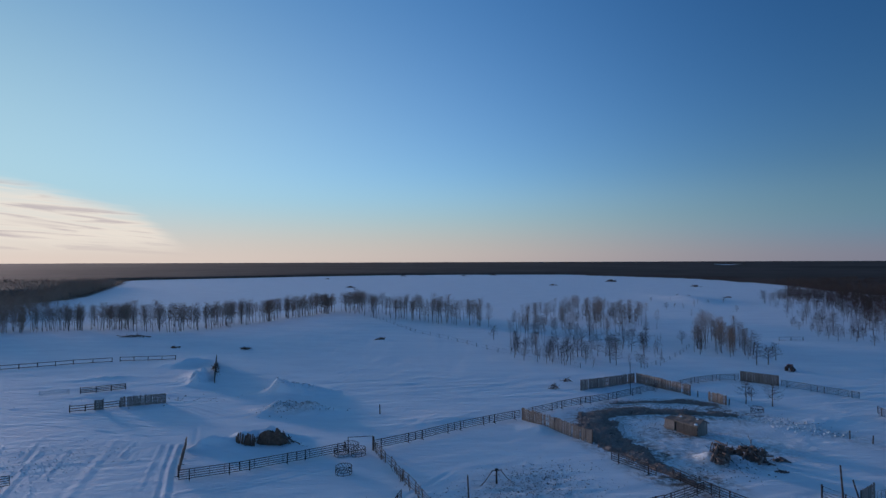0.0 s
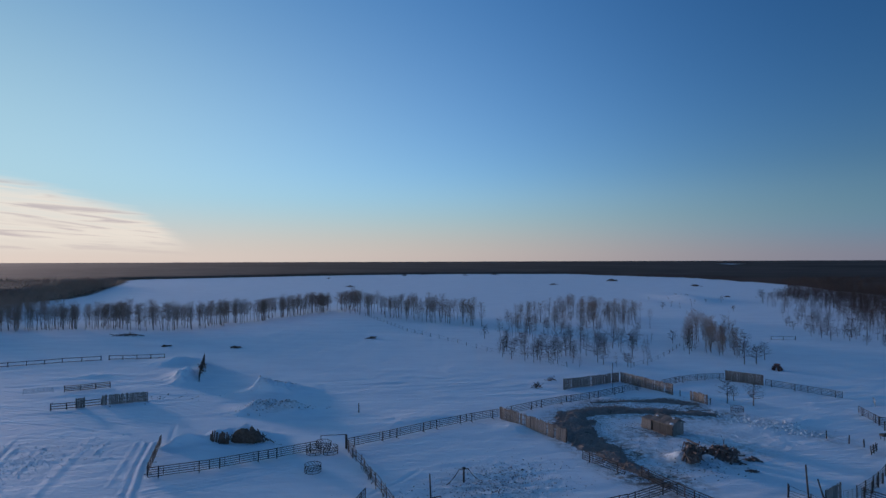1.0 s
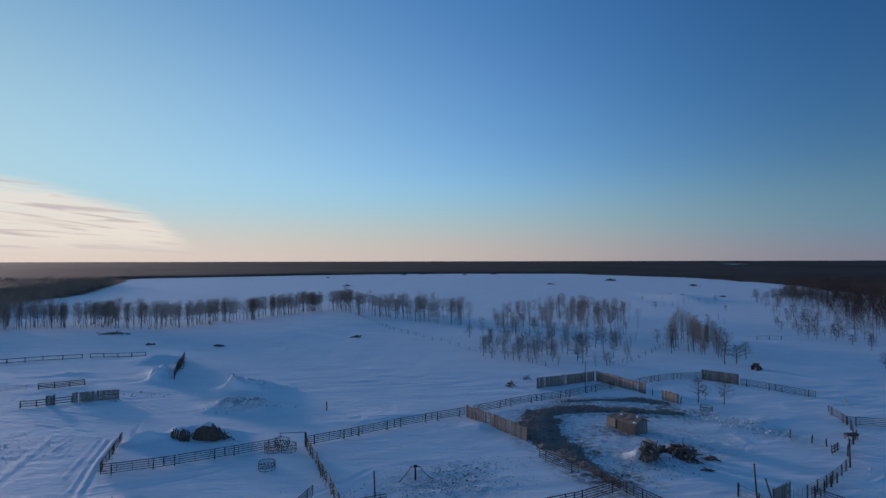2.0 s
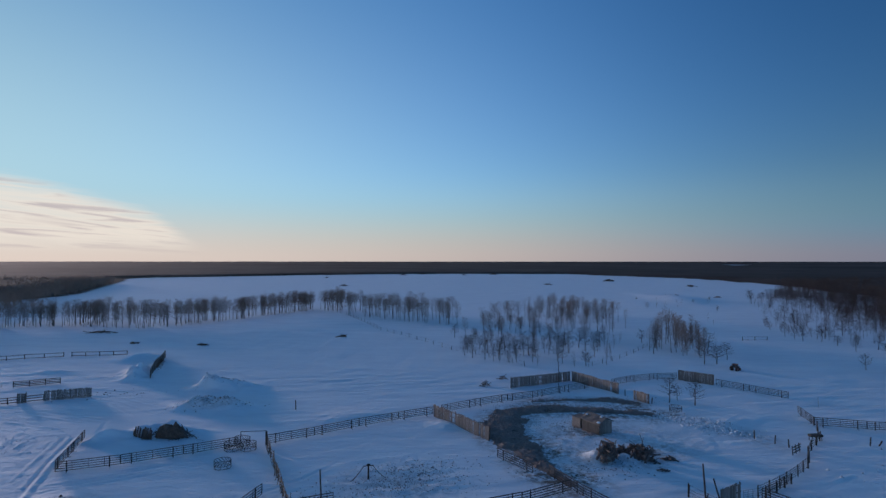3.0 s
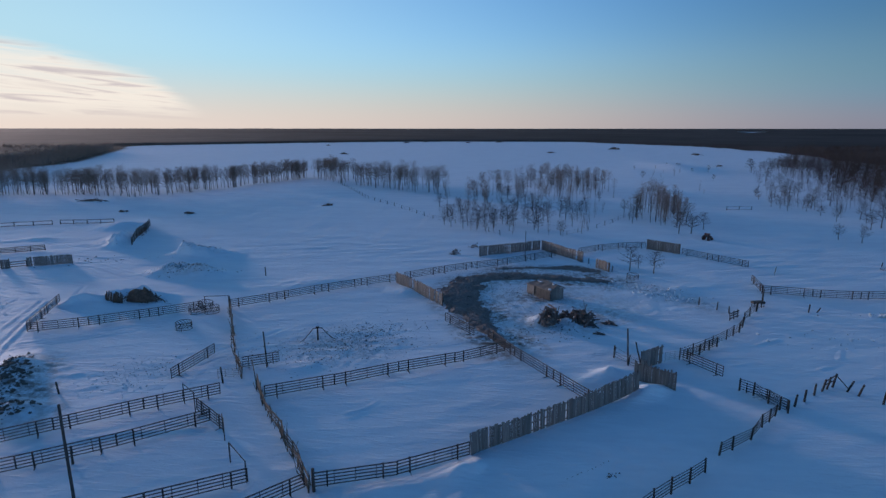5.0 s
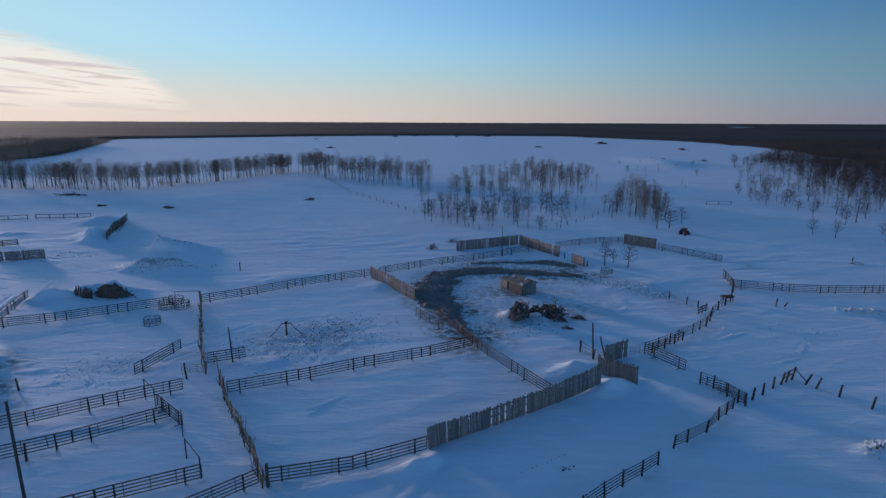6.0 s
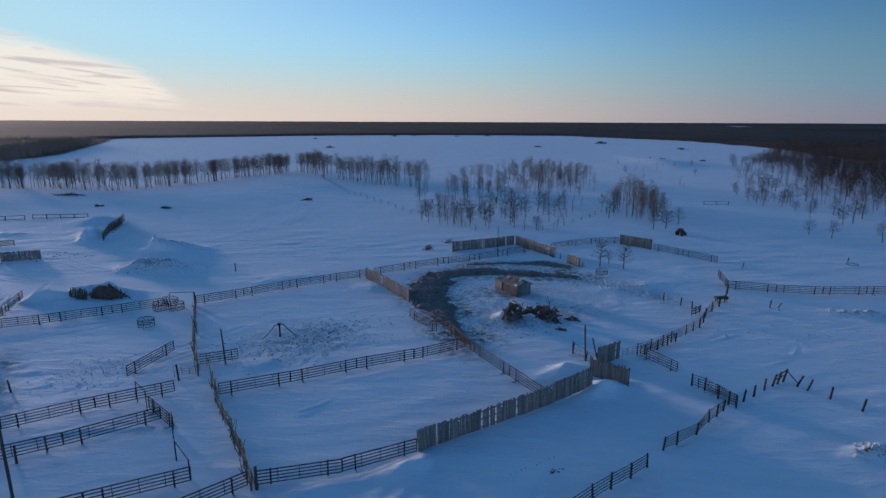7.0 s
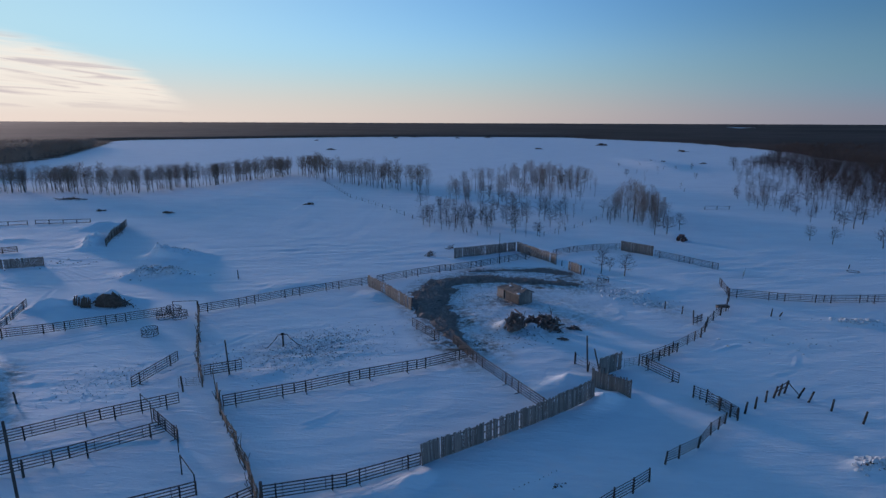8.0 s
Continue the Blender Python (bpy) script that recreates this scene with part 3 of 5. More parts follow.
def strip(front, deep, count, gap, rng):
    """Places in a belt behind a front line."""
    parts = [math.dist(a, b) for a, b in zip(front, front[1:])]
    out = []
    while len(out) < count:
        k = rng.choices(range(len(parts)), parts)[0]
        u = rng.random()
        d = deep * rng.random() ** 1.3
        p = (front[k][0] + u * (front[k + 1][0] - front[k][0]) + rng.uniform(-2, 2), front[k][1] + u * (front[k + 1][1] - front[k][1]) + d)
        if all(math.dist(p, q) > gap for q in out[-60:]):
            out.append(p)
    return out


def off_line(p, line):
    best = 1e9
    for (ax, ay), (bx, by) in zip(line, line[1:]):
        u = min(1, max(0, ((p[0] - ax) * (bx - ax) + (p[1] - ay) * (by - ay)) / ((bx - ax) ** 2 + (by - ay) ** 2)))
        best = min(best, math.hypot(p[0] - ax - u * (bx - ax), p[1] - ay - u * (by - ay)))
    return best


EAST_FOOT = [(128, 222), (124, 198), (128, 180), (128, 162), (140, 150), (156, 140), (164, 150), (146, 164), (140, 182), (140, 204), (150, 246), (144, 252)]
rng = random.Random(7)
BELT = [(-235, 204), (-190, 200), (-165, 216), (-142, 219), (-115, 214), (-103, 225), (-88, 253), (-71, 295)]
belt = sorted(strip(BELT, 24, 420, 0.8, rng), key=lambda p: off_line(p, BELT))
for x, y in belt[:165]:
    plant("aspen", x, y, rng.uniform(0.8, 1.0), rng, "aspens of the shelter belt")
middle = strip([(-68, 306), (-46, 274), (-26, 256), (-8, 240), (9, 230)], 34, 125, 1.3, rng)
for n, (x, y) in enumerate(middle[:75]):
    plant("thin" if n % 3 == 0 else "aspen", x, y, rng.uniform(0.85, 1.08), rng, "aspens of the middle stand")
for x, y in strip(BELT, 12, 50, 1.5, rng):
    plant("sapling", x, y - 1.5, rng.uniform(0.45, 0.9), rng, "saplings along the shelter belt")
GROVE = [(10, 199), (14, 170), (23, 161), (35, 160), (45, 164), (61, 182), (80, 232), (81, 291), (54, 301), (25, 252)]
for n, (x, y) in enumerate(scatter(GROVE, 112, 2.2, rng)):
    plant("bushy" if n % 5 == 0 else "aspen" if n % 5 == 1 and y > 200 else "thin", x, y, rng.uniform(0.7, 0.98), rng, "trees of the open grove")
for x, y in scatter([(40, 262), (54, 301), (81, 291), (80, 240), (62, 235)], 40, 1.6, rng):
    plant("aspen" if rng.random() < 0.5 else "thin", x, y, rng.uniform(0.75, 1.0), rng, "trees at the back of the grove")
for n, (x, y) in enumerate(scatter([(70, 172), (74, 166), (80, 158), (87, 168), (92, 196), (89, 212), (80, 197)], 60, 1.1, rng)):
    if x - 0.35 * (y - 160) < 74:
        plant("thin", x, y, rng.uniform(0.72, 1.0), rng, "slim aspens of the dense clump")
    else:
        plant("poplar", x, y, rng.uniform(0.55, 0.92), rng, "poplars of the dense clump")
for x, y, s in ((54.9, 110.3, 1.0), (59.1, 108.6, 1.0), (57.2, 112.6, 0.62), (114.8, 145.8, 0.88), (118.2, 142.1, 0.9), (77.5, 150.5, 1.1), (81.0, 151.5, 1.25), (46.3, 147.0, 0.9), (69.5, 166.5, 1.0), (127.5, 138.2, 1.0), (73.5, 178.0, 1.3), (75.5, 184.0, 1.2), (72.0, 187.0, 1.0), (85.0, 167.0, 1.2), (86.5, 158.0, 0.9),
                (138.5, 201.5, 1.3), (152.0, 236.0, 1.4), (149.0, 209.0, 1.3), (136.0, 214.0, 0.9), (135.0, 200.0, 0.8), (154.7, 247.2, 1.3), (162.0, 271.0, 1.2), (169.7, 300.0, 1.3), (144.2, 171.3, 1.2), (137.0, 164.0, 1.3), (140.0, 178.0, 1.1), (187.0, 355.0, 1.6)):
    plant("oak", x, y, s, rng, "small lone trees")
for x, y in scatter([(12, 172), (14, 158), (26, 150), (36, 147), (50, 152), (60, 170), (45, 174)], 30, 2.0, rng):
    plant("bushy", x, y, rng.uniform(0.68, 1.05), rng, "low bushy trees in front of the grove")
for x, y in scatter(GROVE, 18, 4, rng):
    plant("oak", x, y, rng.uniform(0.75, 1.25), rng, "low bushy trees of the grove")
for x, y in scatter([(14, 158), (26, 147), (50, 145), (70, 180), (64, 190), (40, 150)], 12, 3, rng):
    plant("sapling", x, y, rng.uniform(0.6, 1.0), rng, "saplings of the grove")


def merged(name, made_list, places, mats, label, category):
    """Many trees that nobody could count, as one mesh."""
    me = bpy.data.meshes.new(name)
    co, faces, which, n = [], [], [], 0
    shapes = []
    for made in made_list:
        pts = np.concatenate([np.array([tuple(v) for v in V]) for V, _ in made])
        shift, fs, slots = 0, [], []
        for slot, (V, F) in enumerate(made):
            fs += [(*(i + shift for i in f), *([-1] * (4 - len(f)))) for f in F]
            slots += [slot] * len(F)
            shift += len(V)
        shapes.append((pts, np.array(fs), np.array(slots, np.int32)))
    bases = lie([p[0] for p in places], [p[1] for p in places])
    for (x, y, s, turn, k), base in zip(places, bases):
        c, sn = math.cos(turn), math.sin(turn)
        pts, fs, slots = shapes[k % len(shapes)]
        co.append(pts @ np.array([[c, sn, 0], [-sn, c, 0], [0, 0, 1]]) * s + (x, y, base))
        faces.append(np.where(fs >= 0, fs + n, -1))
        which.append(slots)
        n += len(pts)
    faces = np.concatenate(faces)
    me.from_pydata(np.concatenate(co).tolist(), [], [f[:3] if f[3] < 0 else f for f in faces.tolist()])
    for m in mats:
        me.materials.append(m)
    me.polygons.foreach_set("material_index", np.concatenate(which))
    return tagged(new(name, me), label, category, kind="stuff")

for n, (x, y) in enumerate(scatter([(92, 240), (125, 240), (170, 380), (150, 420), (100, 330)], 16, 8, rng)):
    plant("sapling" if n % 3 else "oak", x, y, rng.uniform(0.45, 0.95), rng, "scattered shrubs of the open snow")
for n, (x, y) in enumerate(scatter(EAST_FOOT, 26, 4, rng)):
    plant("oak" if n % 2 else "bushy", x, y, rng.uniform(0.6, 1.0), rng, "small trees along the wood's edge")


FAR_TREE = [grow_tree(500 + k, 8.5 + 0.8 * k, 0.09, 0.22, 3.2, 14, 4, 0.4, 0.08, 1, True) for k in range(5)]
MID_TREE = [grow_tree(600 + k, 8.2 + 0.6 * k, 0.095, 0.3 + 0.08 * (k % 3), 2.6, 24, 9, 0.4, 0.025, 1, False, 0.65) for k in range(6)]
# the crowded back rows of the shelter belt
def loose(places, lo, hi):
    return [(x, y, rng.uniform(lo, hi), rng.uniform(0, 6.28), rng.randrange(9)) for x, y in places]


merged("woodland", ASPEN, loose(belt[165:], 0.82, 1.02), (TRUNK, TWIG), "crowded leafless aspens behind the belt's front row", "woodland")
merged("woodland", ASPEN, loose(middle[75:], 0.85, 1.05), (TRUNK, TWIG), "crowded leafless aspens of the middle stand", "woodland")
# the edge of the wood to the east


EAST_EDGE = [(186, 360), (146, 254), (131, 220), (131, 198), (134, 180), (134, 165), (142, 156), (160, 143), (260, 170), (330, 330), (300, 420), (246, 430)]
EAST_FRONT = EAST_EDGE[:8]
near = [(x, y, rng.uniform(0.42, 0.84), rng.uniform(0, 6.28), rng.randrange(6)) for x, y in scatter(EAST_EDGE, 2500, 1.5, rng, lambda p: min(1, 0.05 + (off_line(p, EAST_FRONT) / 42) ** 1.9))]
merged("woodland", MID_TREE, [p for p in near if off_line(p, EAST_FRONT) < 26], (TRUNK, SHADETWIG), "dark leafless woodland edge standing in snow", "woodland")
merged("woodland", FAR_TREE, [p for p in near if off_line(p, EAST_FRONT) >= 26], (SHADETWIG, SHADETWIG), "dense dark leafless wood behind its open edge", "woodland")

WEST = [(-168, 212), (-235, 204), (-330, 350), (-560, 600), (-390, 610), (-343, 517), (-281, 389), (-250, 330), (-210, 245)]
EAST = [(172, 260), (200, 190), (240, 200), (345, 380), (500, 590), (346, 640), (338, 600), (251, 446), (205, 375)]


def edge_bias(p, line, reach):
    return 1.0 if min(math.dist(p, (a[0] + (b[0] - a[0]) * u, a[1] + (b[1] - a[1]) * u)) for a, b in zip(line, line[1:]) for u in (0, 0.1, 0.2, 0.3, 0.4, 0.5, 0.6, 0.7, 0.8, 0.9, 1)) < reach else 0.45


WEST_LINE, EAST_LINE = [(-168, 212), (-210, 245), (-250, 330), (-281, 389), (-343, 517), (-462, 752), (-380, 830), (-280, 920)], [(195, 250), (205, 375), (251, 446), (338, 600), (316, 790), (182, 983)]
west = [(x, y, rng.uniform(0.66, 0.95), rng.uniform(0, 6.28), rng.randrange(8)) for x, y in scatter(WEST, 2000, 2.6, rng, lambda p: edge_bias(p, WEST_LINE, 45))]
merged("woodland", FAR_TREE, west, (BROWNTWIG, BROWNTWIG), "brown leafless forest along the west of the field", "woodland")
east = [(x, y, rng.uniform(0.66, 0.95), rng.uniform(0, 6.28), rng.randrange(8)) for x, y in scatter(EAST, 1500, 2.2, rng, lambda p: min(1, 0.04 + (off_line(p, EAST_FRONT[:2] + EAST_LINE[2:4]) / 70) ** 1.5) if p[1] < 430 else 1)]
merged("woodland", FAR_TREE, east, (SHADETWIG, SHADETWIG), "dark leafless forest along the east of the field", "woodland")

def canopy():
    """The tops of the woods out to the horizon, as one uneven sheet."""
    xs, ys = spread(-700, 700, 9, -4880, 4880, 1.05), spread(330, 1500, 9, 200, 4880, 1.06)
    gx, gy = np.meshgrid(xs, ys)
    low = lie(gx, gy)
    z = low + 7.4 + 0.9 * lattice(gx / 9, gy / 9, 31) + 0.5 * lattice(gx / 55, gy / 55, 32)
    z = low + (z - low) * np.interp(gy, [450, 800], [1.0, 0.4])
    wl = np.interp(gy, [200, 389, 517, 752], [-330, -296, -358, -480])
    el = np.interp(gy, [200, 300, 360, 446, 600, 790, 983], [640, 560, 420, 320, 354, 328, 210])
    woods = ((gx < wl) & (gy < 2000)) | (gx > el) | (gy > np.interp(gx, [-480, -380, -280, -100, 100, 300], [775, 850, 940, 1010, 1030, 1030]))
    glade = (lattice(gx / 420, gy / 260, 34) > 0.86) & (gy > 1300)
    woods &= ~glade
    full = woods.astype(float)
    for _ in range(16):
        p = np.pad(full, 1, mode="edge")
        full = (p[:-2, 1:-1] + p[2:, 1:-1] + p[1:-1, :-2] + p[1:-1, 2:] + p[1:-1, 1:-1]) / 5
    # a clearing, longer than wide
    for cx, cy, wide, long in ((1140, 2500, 20, 260),):
        r = math.hypot(cx, cy)
        p, q = ((gx - cx) * cx + (gy - cy) * cy) / r / long, ((gx - cx) * cy - (gy - cy) * cx) / r / wide
        full = np.minimum(full, smooth(np.hypot(p, q), 0.7, 1.5))
    z = low + 0.2 + (z - low) * smooth(full, 0.25, 1.0)          # the edges come down to the snow
    there = full > 0.2
    keep = there[:-1, :-1] & there[1:, :-1] & there[:-1, 1:] & there[1:, 1:]
    ob = sheet("forest_canopy", xs, ys, z, WOODS, keep)
    tagged(ob, "dark leafless forest reaching flat to the horizon", "forest", kind="stuff")


canopy()

# ---- corral panels ----
PANEL = 7.32


def corral_panel(rails=5, height=1.47, stays=3):
    """A freestanding pipe panel: rails, end uprights, stays, two legs with feet."""
    root = thing("corral_panel", Matrix(), "freestanding rusty steel pipe corral panel standing in snow", "corral panel", "freestanding corral panels")
    half = PANEL / 2 - 0.03
    for k in range(rails):
        z = 0.3 + (height - 0.3) * k / (rails - 1)
        part("rail", bar(bmesh.new(), (-half, 0, z), (half, 0, z), 0.045 if k < rails - 1 else 0.055, sides=6), STEEL, root)
    for s in (-1, 1):
        part("end_upright", bar(bmesh.new(), (s * half, 0, 0.28), (s * half, 0, height + 0.02), 0.05, sides=6), STEEL, root)
        leg = part("leg", bar(bmesh.new(), (s * (half - 1.22), 0.06, -0.25), (s * (half - 1.22), 0.06, height + 0.05), 0.075, sides=6), STEEL, root)
        part("foot", bar(bmesh.new(), (s * (half - 1.22), -0.4, 0.02), (s * (half - 1.22), 0.5, 0.02), 0.05, sides=6), STEEL, leg)
    for k in range(stays):
        x = -half + 2 * half * (k + 1) / (stays + 1)
        part("stay", bar(bmesh.new(), (x, 0.03, 0.34), (x, 0.03, height), 0.028, sides=4), STEEL, root)
    return root


panel = corral_panel()
panel_used = [False]


def put_panel(a, b, tip=0.0, sink=0.0):
    """One panel from a to b on the snow."""
    d = math.dist(a, b)
    za, zb = gz(*a), gz(*b)
    turn = math.degrees(math.atan2(b[1] - a[1], b[0] - a[0]))
    m = pose((a[0] + b[0]) / 2, (a[1] + b[1]) / 2, (za + zb) / 2 - sink, tip, -math.degrees(math.atan2(zb - za, d)), turn) @ Matrix.Diagonal((d / PANEL, 1, 1, 1))
    if panel_used[0]:
        return copy_thing(panel, m)
    panel.matrix_world = m
    panel_used[0] = True
    return panel


def run_of_panels(pts, rng):
    """Panels end to end along a line."""
    for a, b in zip(pts, pts[1:]):
        n = max(1, round(math.dist(a, b) / PANEL))
        for k in range(n):
            p = (a[0] + (b[0] - a[0]) * k / n, a[1] + (b[1] - a[1]) * k / n)
            q = (a[0] + (b[0] - a[0]) * (k + 1) / n, a[1] + (b[1] - a[1]) * (k + 1) / n)
            put_panel(p, q, rng.uniform(-1.5, 1.5), rng.uniform(0, 0.08))


rng = random.Random(21)
run_of_panels([(-36.0, 69.6), (-29.4, 72.8), (-23.0, 77.0), (-17.0, 81.3)], rng)
run_of_panels([(-13.0, 82.3), (-7.2, 86.7), (-1.2, 91.7), (4.7, 96.0), (10.3, 99.5)], rng)
run_of_panels([(11.8, 100.7), (17.8, 105.4), (24.0, 109.5), (30.2, 113.3), (36.2, 117.4), (42.0, 121.8)], rng)
run_of_panels([(-36.4, 70.2), (-39.1, 76.6), (-41.8, 83.0)], rng)
run_of_panels([(20.9, 78.5), (25.2, 72.9)], rng)
run_of_panels([(27.2, 72.6), (30.3, 66.4), (34.3, 60.1), (37.8, 54.2)], rng)
run_of_panels([(3.8, 53.7), (10.3, 57.1), (16.8, 60.9), (23.1, 64.0), (29.2, 68.0)], rng)
run_of_panels([(-8.3, 57.2), (-6.9, 64.6)], rng)
run_of_panels([(-1.2, 54.2), (-7.2, 50.3), (-13.3, 46.0), (-19.2, 41.7), (-25.2, 37.6)], rng)
run_of_panels([(0.4, 48.7), (-5.7, 43.9), (-11.9, 40.1), (-18.1, 36.4)], rng)
run_of_panels([(-1.9, 50.6), (2.5, 47.1)], rng)
run_of_panels([(13.2, 39.7), (19.6, 41.9), (25.4, 45.2)], rng)
run_of_panels([(7.9, 39.9), (1.6, 36.3), (-4.8, 32.7)], rng)
run_of_panels([(12.6, 39.6), (7.5, 34.6)], rng)
run_of_panels([(73.7, 96.6), (80.9, 94.9), (88.1, 94.2), (95.4, 94.7), (102.7, 95.3), (110.0, 96.2)], rng)
run_of_panels([(75.1, 103.8), (73.8, 97.0)], rng)
run_of_panels([(69.9, 125.3), (74.4, 120.0), (79.3, 114.6)], rng)
run_of_panels([(47.3, 124.4), (52.4, 128.2), (58.3, 130.7), (63.8, 131.7)], rng)
run_of_panels([(50.6, 66.9), (53.5, 62.4)], rng)
run_of_panels([(-56.0, 66.9), (-62.6, 63.6)], rng)
run_of_panels([(-1.7, 60.8), (2.0, 62.8)], rng)


def light_gate(a, b, height, label):
    """A thin tube gate."""
    d = math.dist(a, b)
    root = thing("tube_gate", pose(a[0], a[1], gz(*a), 0, 0, math.degrees(math.atan2(b[1] - a[1], b[0] - a[0]))), label, "gate")
    for k in range(5):
        z = 0.25 + (height - 0.25) * k / 4
        part("rail", bar(bmesh.new(), (0, 0, z), (d, 0, z), 0.02, sides=5), GREYSTEEL, root)
    for k in range(4):
        part("upright", bar(bmesh.new(), (d * k / 3, 0, -0.2 if k in (0, 3) else 0.25), (d * k / 3, 0, height + 0.03), 0.025, sides=5), GREYSTEEL, root)


light_gate((-3.2, 57.8), (-0.8, 58.3), 1.15, "thin grey tube gate closing a corral lane")
light_gate((48.4, 66.6), (50.3, 67.3), 1.2, "thin grey tube gate beside a board windbreak")
light_gate((-87.8, 112.1), (-82.9, 114.2), 1.1, "old grey tube gate half sunk in snow")
light_gate((81.6, 108.9), (83.4, 112.0), 1.2, "small grey tube gate alone in snow")


def overhead(a, b, height, r, label):
    """A pipe frame: two posts and a bar over a gateway."""
    root = thing("pipe_archway", pose(a[0], a[1], gz(*a)), label, "archway")
    e = (b[0] - a[0], b[1] - a[1])
    dz = gz(*b) - gz(*a)
    part("post", bar(bmesh.new(), (0, 0, -0.3), (0, 0, height), r, sides=6), STEEL, root)
    part("post", bar(bmesh.new(), (e[0], e[1], dz - 0.3), (e[0], e[1], height), r, sides=6), STEEL, root)
    part("crossbar", bar(bmesh.new(), (0, 0, height - 0.04), (e[0], e[1], height - 0.04), r * 0.8, sides=6), STEEL, root)


overhead((-16.7, 81.5), (-13.2, 82.2), 2.15, 0.055, "rusty pipe frame over a pen gateway")
overhead((-4.0, 52.1), (-1.9, 50.3), 2.3, 0.05, "rusty pipe frame bridging a corral lane")
overhead((5.2, 42.6), (7.7, 40.1), 1.9, 0.055, "dark pipe frame at the end of a lane")
overhead((2.4, 47.2), (3.2, 45.8), 1.9, 0.045, "narrow dark pipe frame at a lane corner")


# ---- posts and rail fences ----


def lone_post(name, x, y, height, r, mat, label, category, tip=(0, 0), group=""):
    root = thing(name, pose(x, y, gz(x, y), tip[0], tip[1], 0), label, category, group)
    part("shaft", bar(bmesh.new(), (0, 0, -0.5), (0, 0, height), r, r * 0.82, 7, 0.012, 4), mat, root)
    part("cap", bar(bmesh.new(), (0, 0, height), (0, 0, height + 0.02), r * 0.85, r * 0.5, 7), mat, root)
    return root


lone_post("pole", 1.0, 61.5, 4.4, 0.10, DARKPOLE, "tall dark wooden pole beside a corral panel", "pole", (1, -2))
lone_post("pole", 43.7, 65.2, 4.6, 0.11, DARKPOLE, "tall weathered pole beside a board windbreak", "pole", (0, -4))
lone_post("pole", 45.0, 64.0, 3.4, 0.10, DARKPOLE, "leaning weathered pole beside a board windbreak", "pole", (-6, -14))
lone_post("pole", 35.1, 118.1, 6.3, 0.07, DARKPOLE, "slim tall pole behind a board windbreak", "pole")
lone_post("pole", -4.3, 36.7, 8.1, 0.12, DARKPOLE, "tall dark wooden pole among the pens", "pole")
lone_post("pole", 1.6, 56.9, 2.9, 0.06, POLE, "thin leaning pole at the end of a pole fence", "pole", (-4, -8))
lone_post("gate_post", -13.0, 82.0, 2.1, 0.16, DARKPOLE, "stout dark wooden gate post in snow", "post")
lone_post("gate_post", 13.4, 39.4, 2.0, 0.15, DARKPOLE, "stout dark wooden gate post in snow", "post")
for x, y, h, tip in ((-15.1, 101.9, 1.7, (0, -2)), (-18.5, 53.2, 1.35, (-3, -10)), (76.0, 86.9, 1.3, (0, 3)), (77.3, 87.0, 0.9, (10, 22)), (60.7, 89.6, 1.3, (0, 0)), (62.6, 87.3, 1.3, (0, 2)), (63.8, 85.8, 1.2, (0, -3)), (-8.0, 41.4, 1.7, (0, 2)), (48.0, 115.7, 1.2, (0, 0)), (51.4, 109.6, 1.2, (2, 4)), (42.5, 67.2, 1.6, (0, 0)), (-2.3, 57.0, 1.9, (0, -3)), (107.0, 118.0, 0.8, (0, 3))):
    lone_post("fence_post", x, y, h, 0.11, DARKPOLE, "short dark wooden post standing in snow", "post", tip, "single posts")


def rail_fence(name, pts, label, height=1.45, rails=5, r_post=0.085, r_rail=0.034, post=DARKPOLE, rail=STEEL, wave=0.0, rng=random, lean=2.0):
    """Posts at the given points, rails from each to the next."""
    root = thing(name, pose(pts[0][0], pts[0][1], 0), label, "fence")
    o = pts[0]
    tops = []
    for x, y in pts:
        z = gz(x, y)
        tx, ty = (math.tan(radians(rng.uniform(-lean, lean))) * height for _ in range(2))
        h = height * rng.uniform(1.0, 1.08)
        part("post", bar(bmesh.new(), (x - o[0], y - o[1], z - 0.4), (x - o[0] + tx, y - o[1] + ty, z + h), r_post * rng.uniform(0.85, 1.1), r_post * 0.8, 6), post, root)
        tops.append((x - o[0], y - o[1], z, tx, ty))
    for a, b in zip(tops, tops[1:]):
        for k in range(rails):
            f = 0.2 + 0.76 * k / max(1, rails - 1)
            p = (a[0] + a[3] * f, a[1] + a[4] * f, a[2] + height * f + rng.uniform(-wave, wave))
            q = (b[0] + b[3] * f, b[1] + b[4] * f, b[2] + height * f + rng.uniform(-wave, wave))
            part("rail", bar(bmesh.new(), p, q, r_rail * rng.uniform(0.85, 1.15), r_rail, 5, wave * 0.3, 2 if wave else 1, rng), rail, root)
    return root


rng = random.Random(33)
rail_fence("rail_fence", [(50.4, 67.4), (52.5, 69.0), (54.5, 70.6), (56.0, 71.9), (58.9, 74.7), (60.4, 76.2), (61.8, 77.6)], "steel rail fence on dark wooden posts in snow", rng=rng)
rail_fence("rail_fence", [(51.4, 67.6), (53.4, 69.2), (55.2, 70.8), (56.6, 72.0)], "second row of steel rails on dark posts", 1.3, 5, 0.11, rng=rng)
rail_fence("rail_fence", [(61.8, 77.6), (63.2, 79.8), (64.3, 82.0), (66.3, 84.6), (68.3, 86.9)], "low steel rail fence drifted with snow", 1.45, 5, 0.11, rng=rng)
rail_fence("rail_fence", [(68.3, 86.9), (70.0, 89.0), (71.2, 91.3), (72.6, 94.0), (73.7, 96.8)], "thin wire-like rail fence on leaning posts", 1.5, 4, 0.1, 0.02, wave=0.05, rng=rng, lean=6)
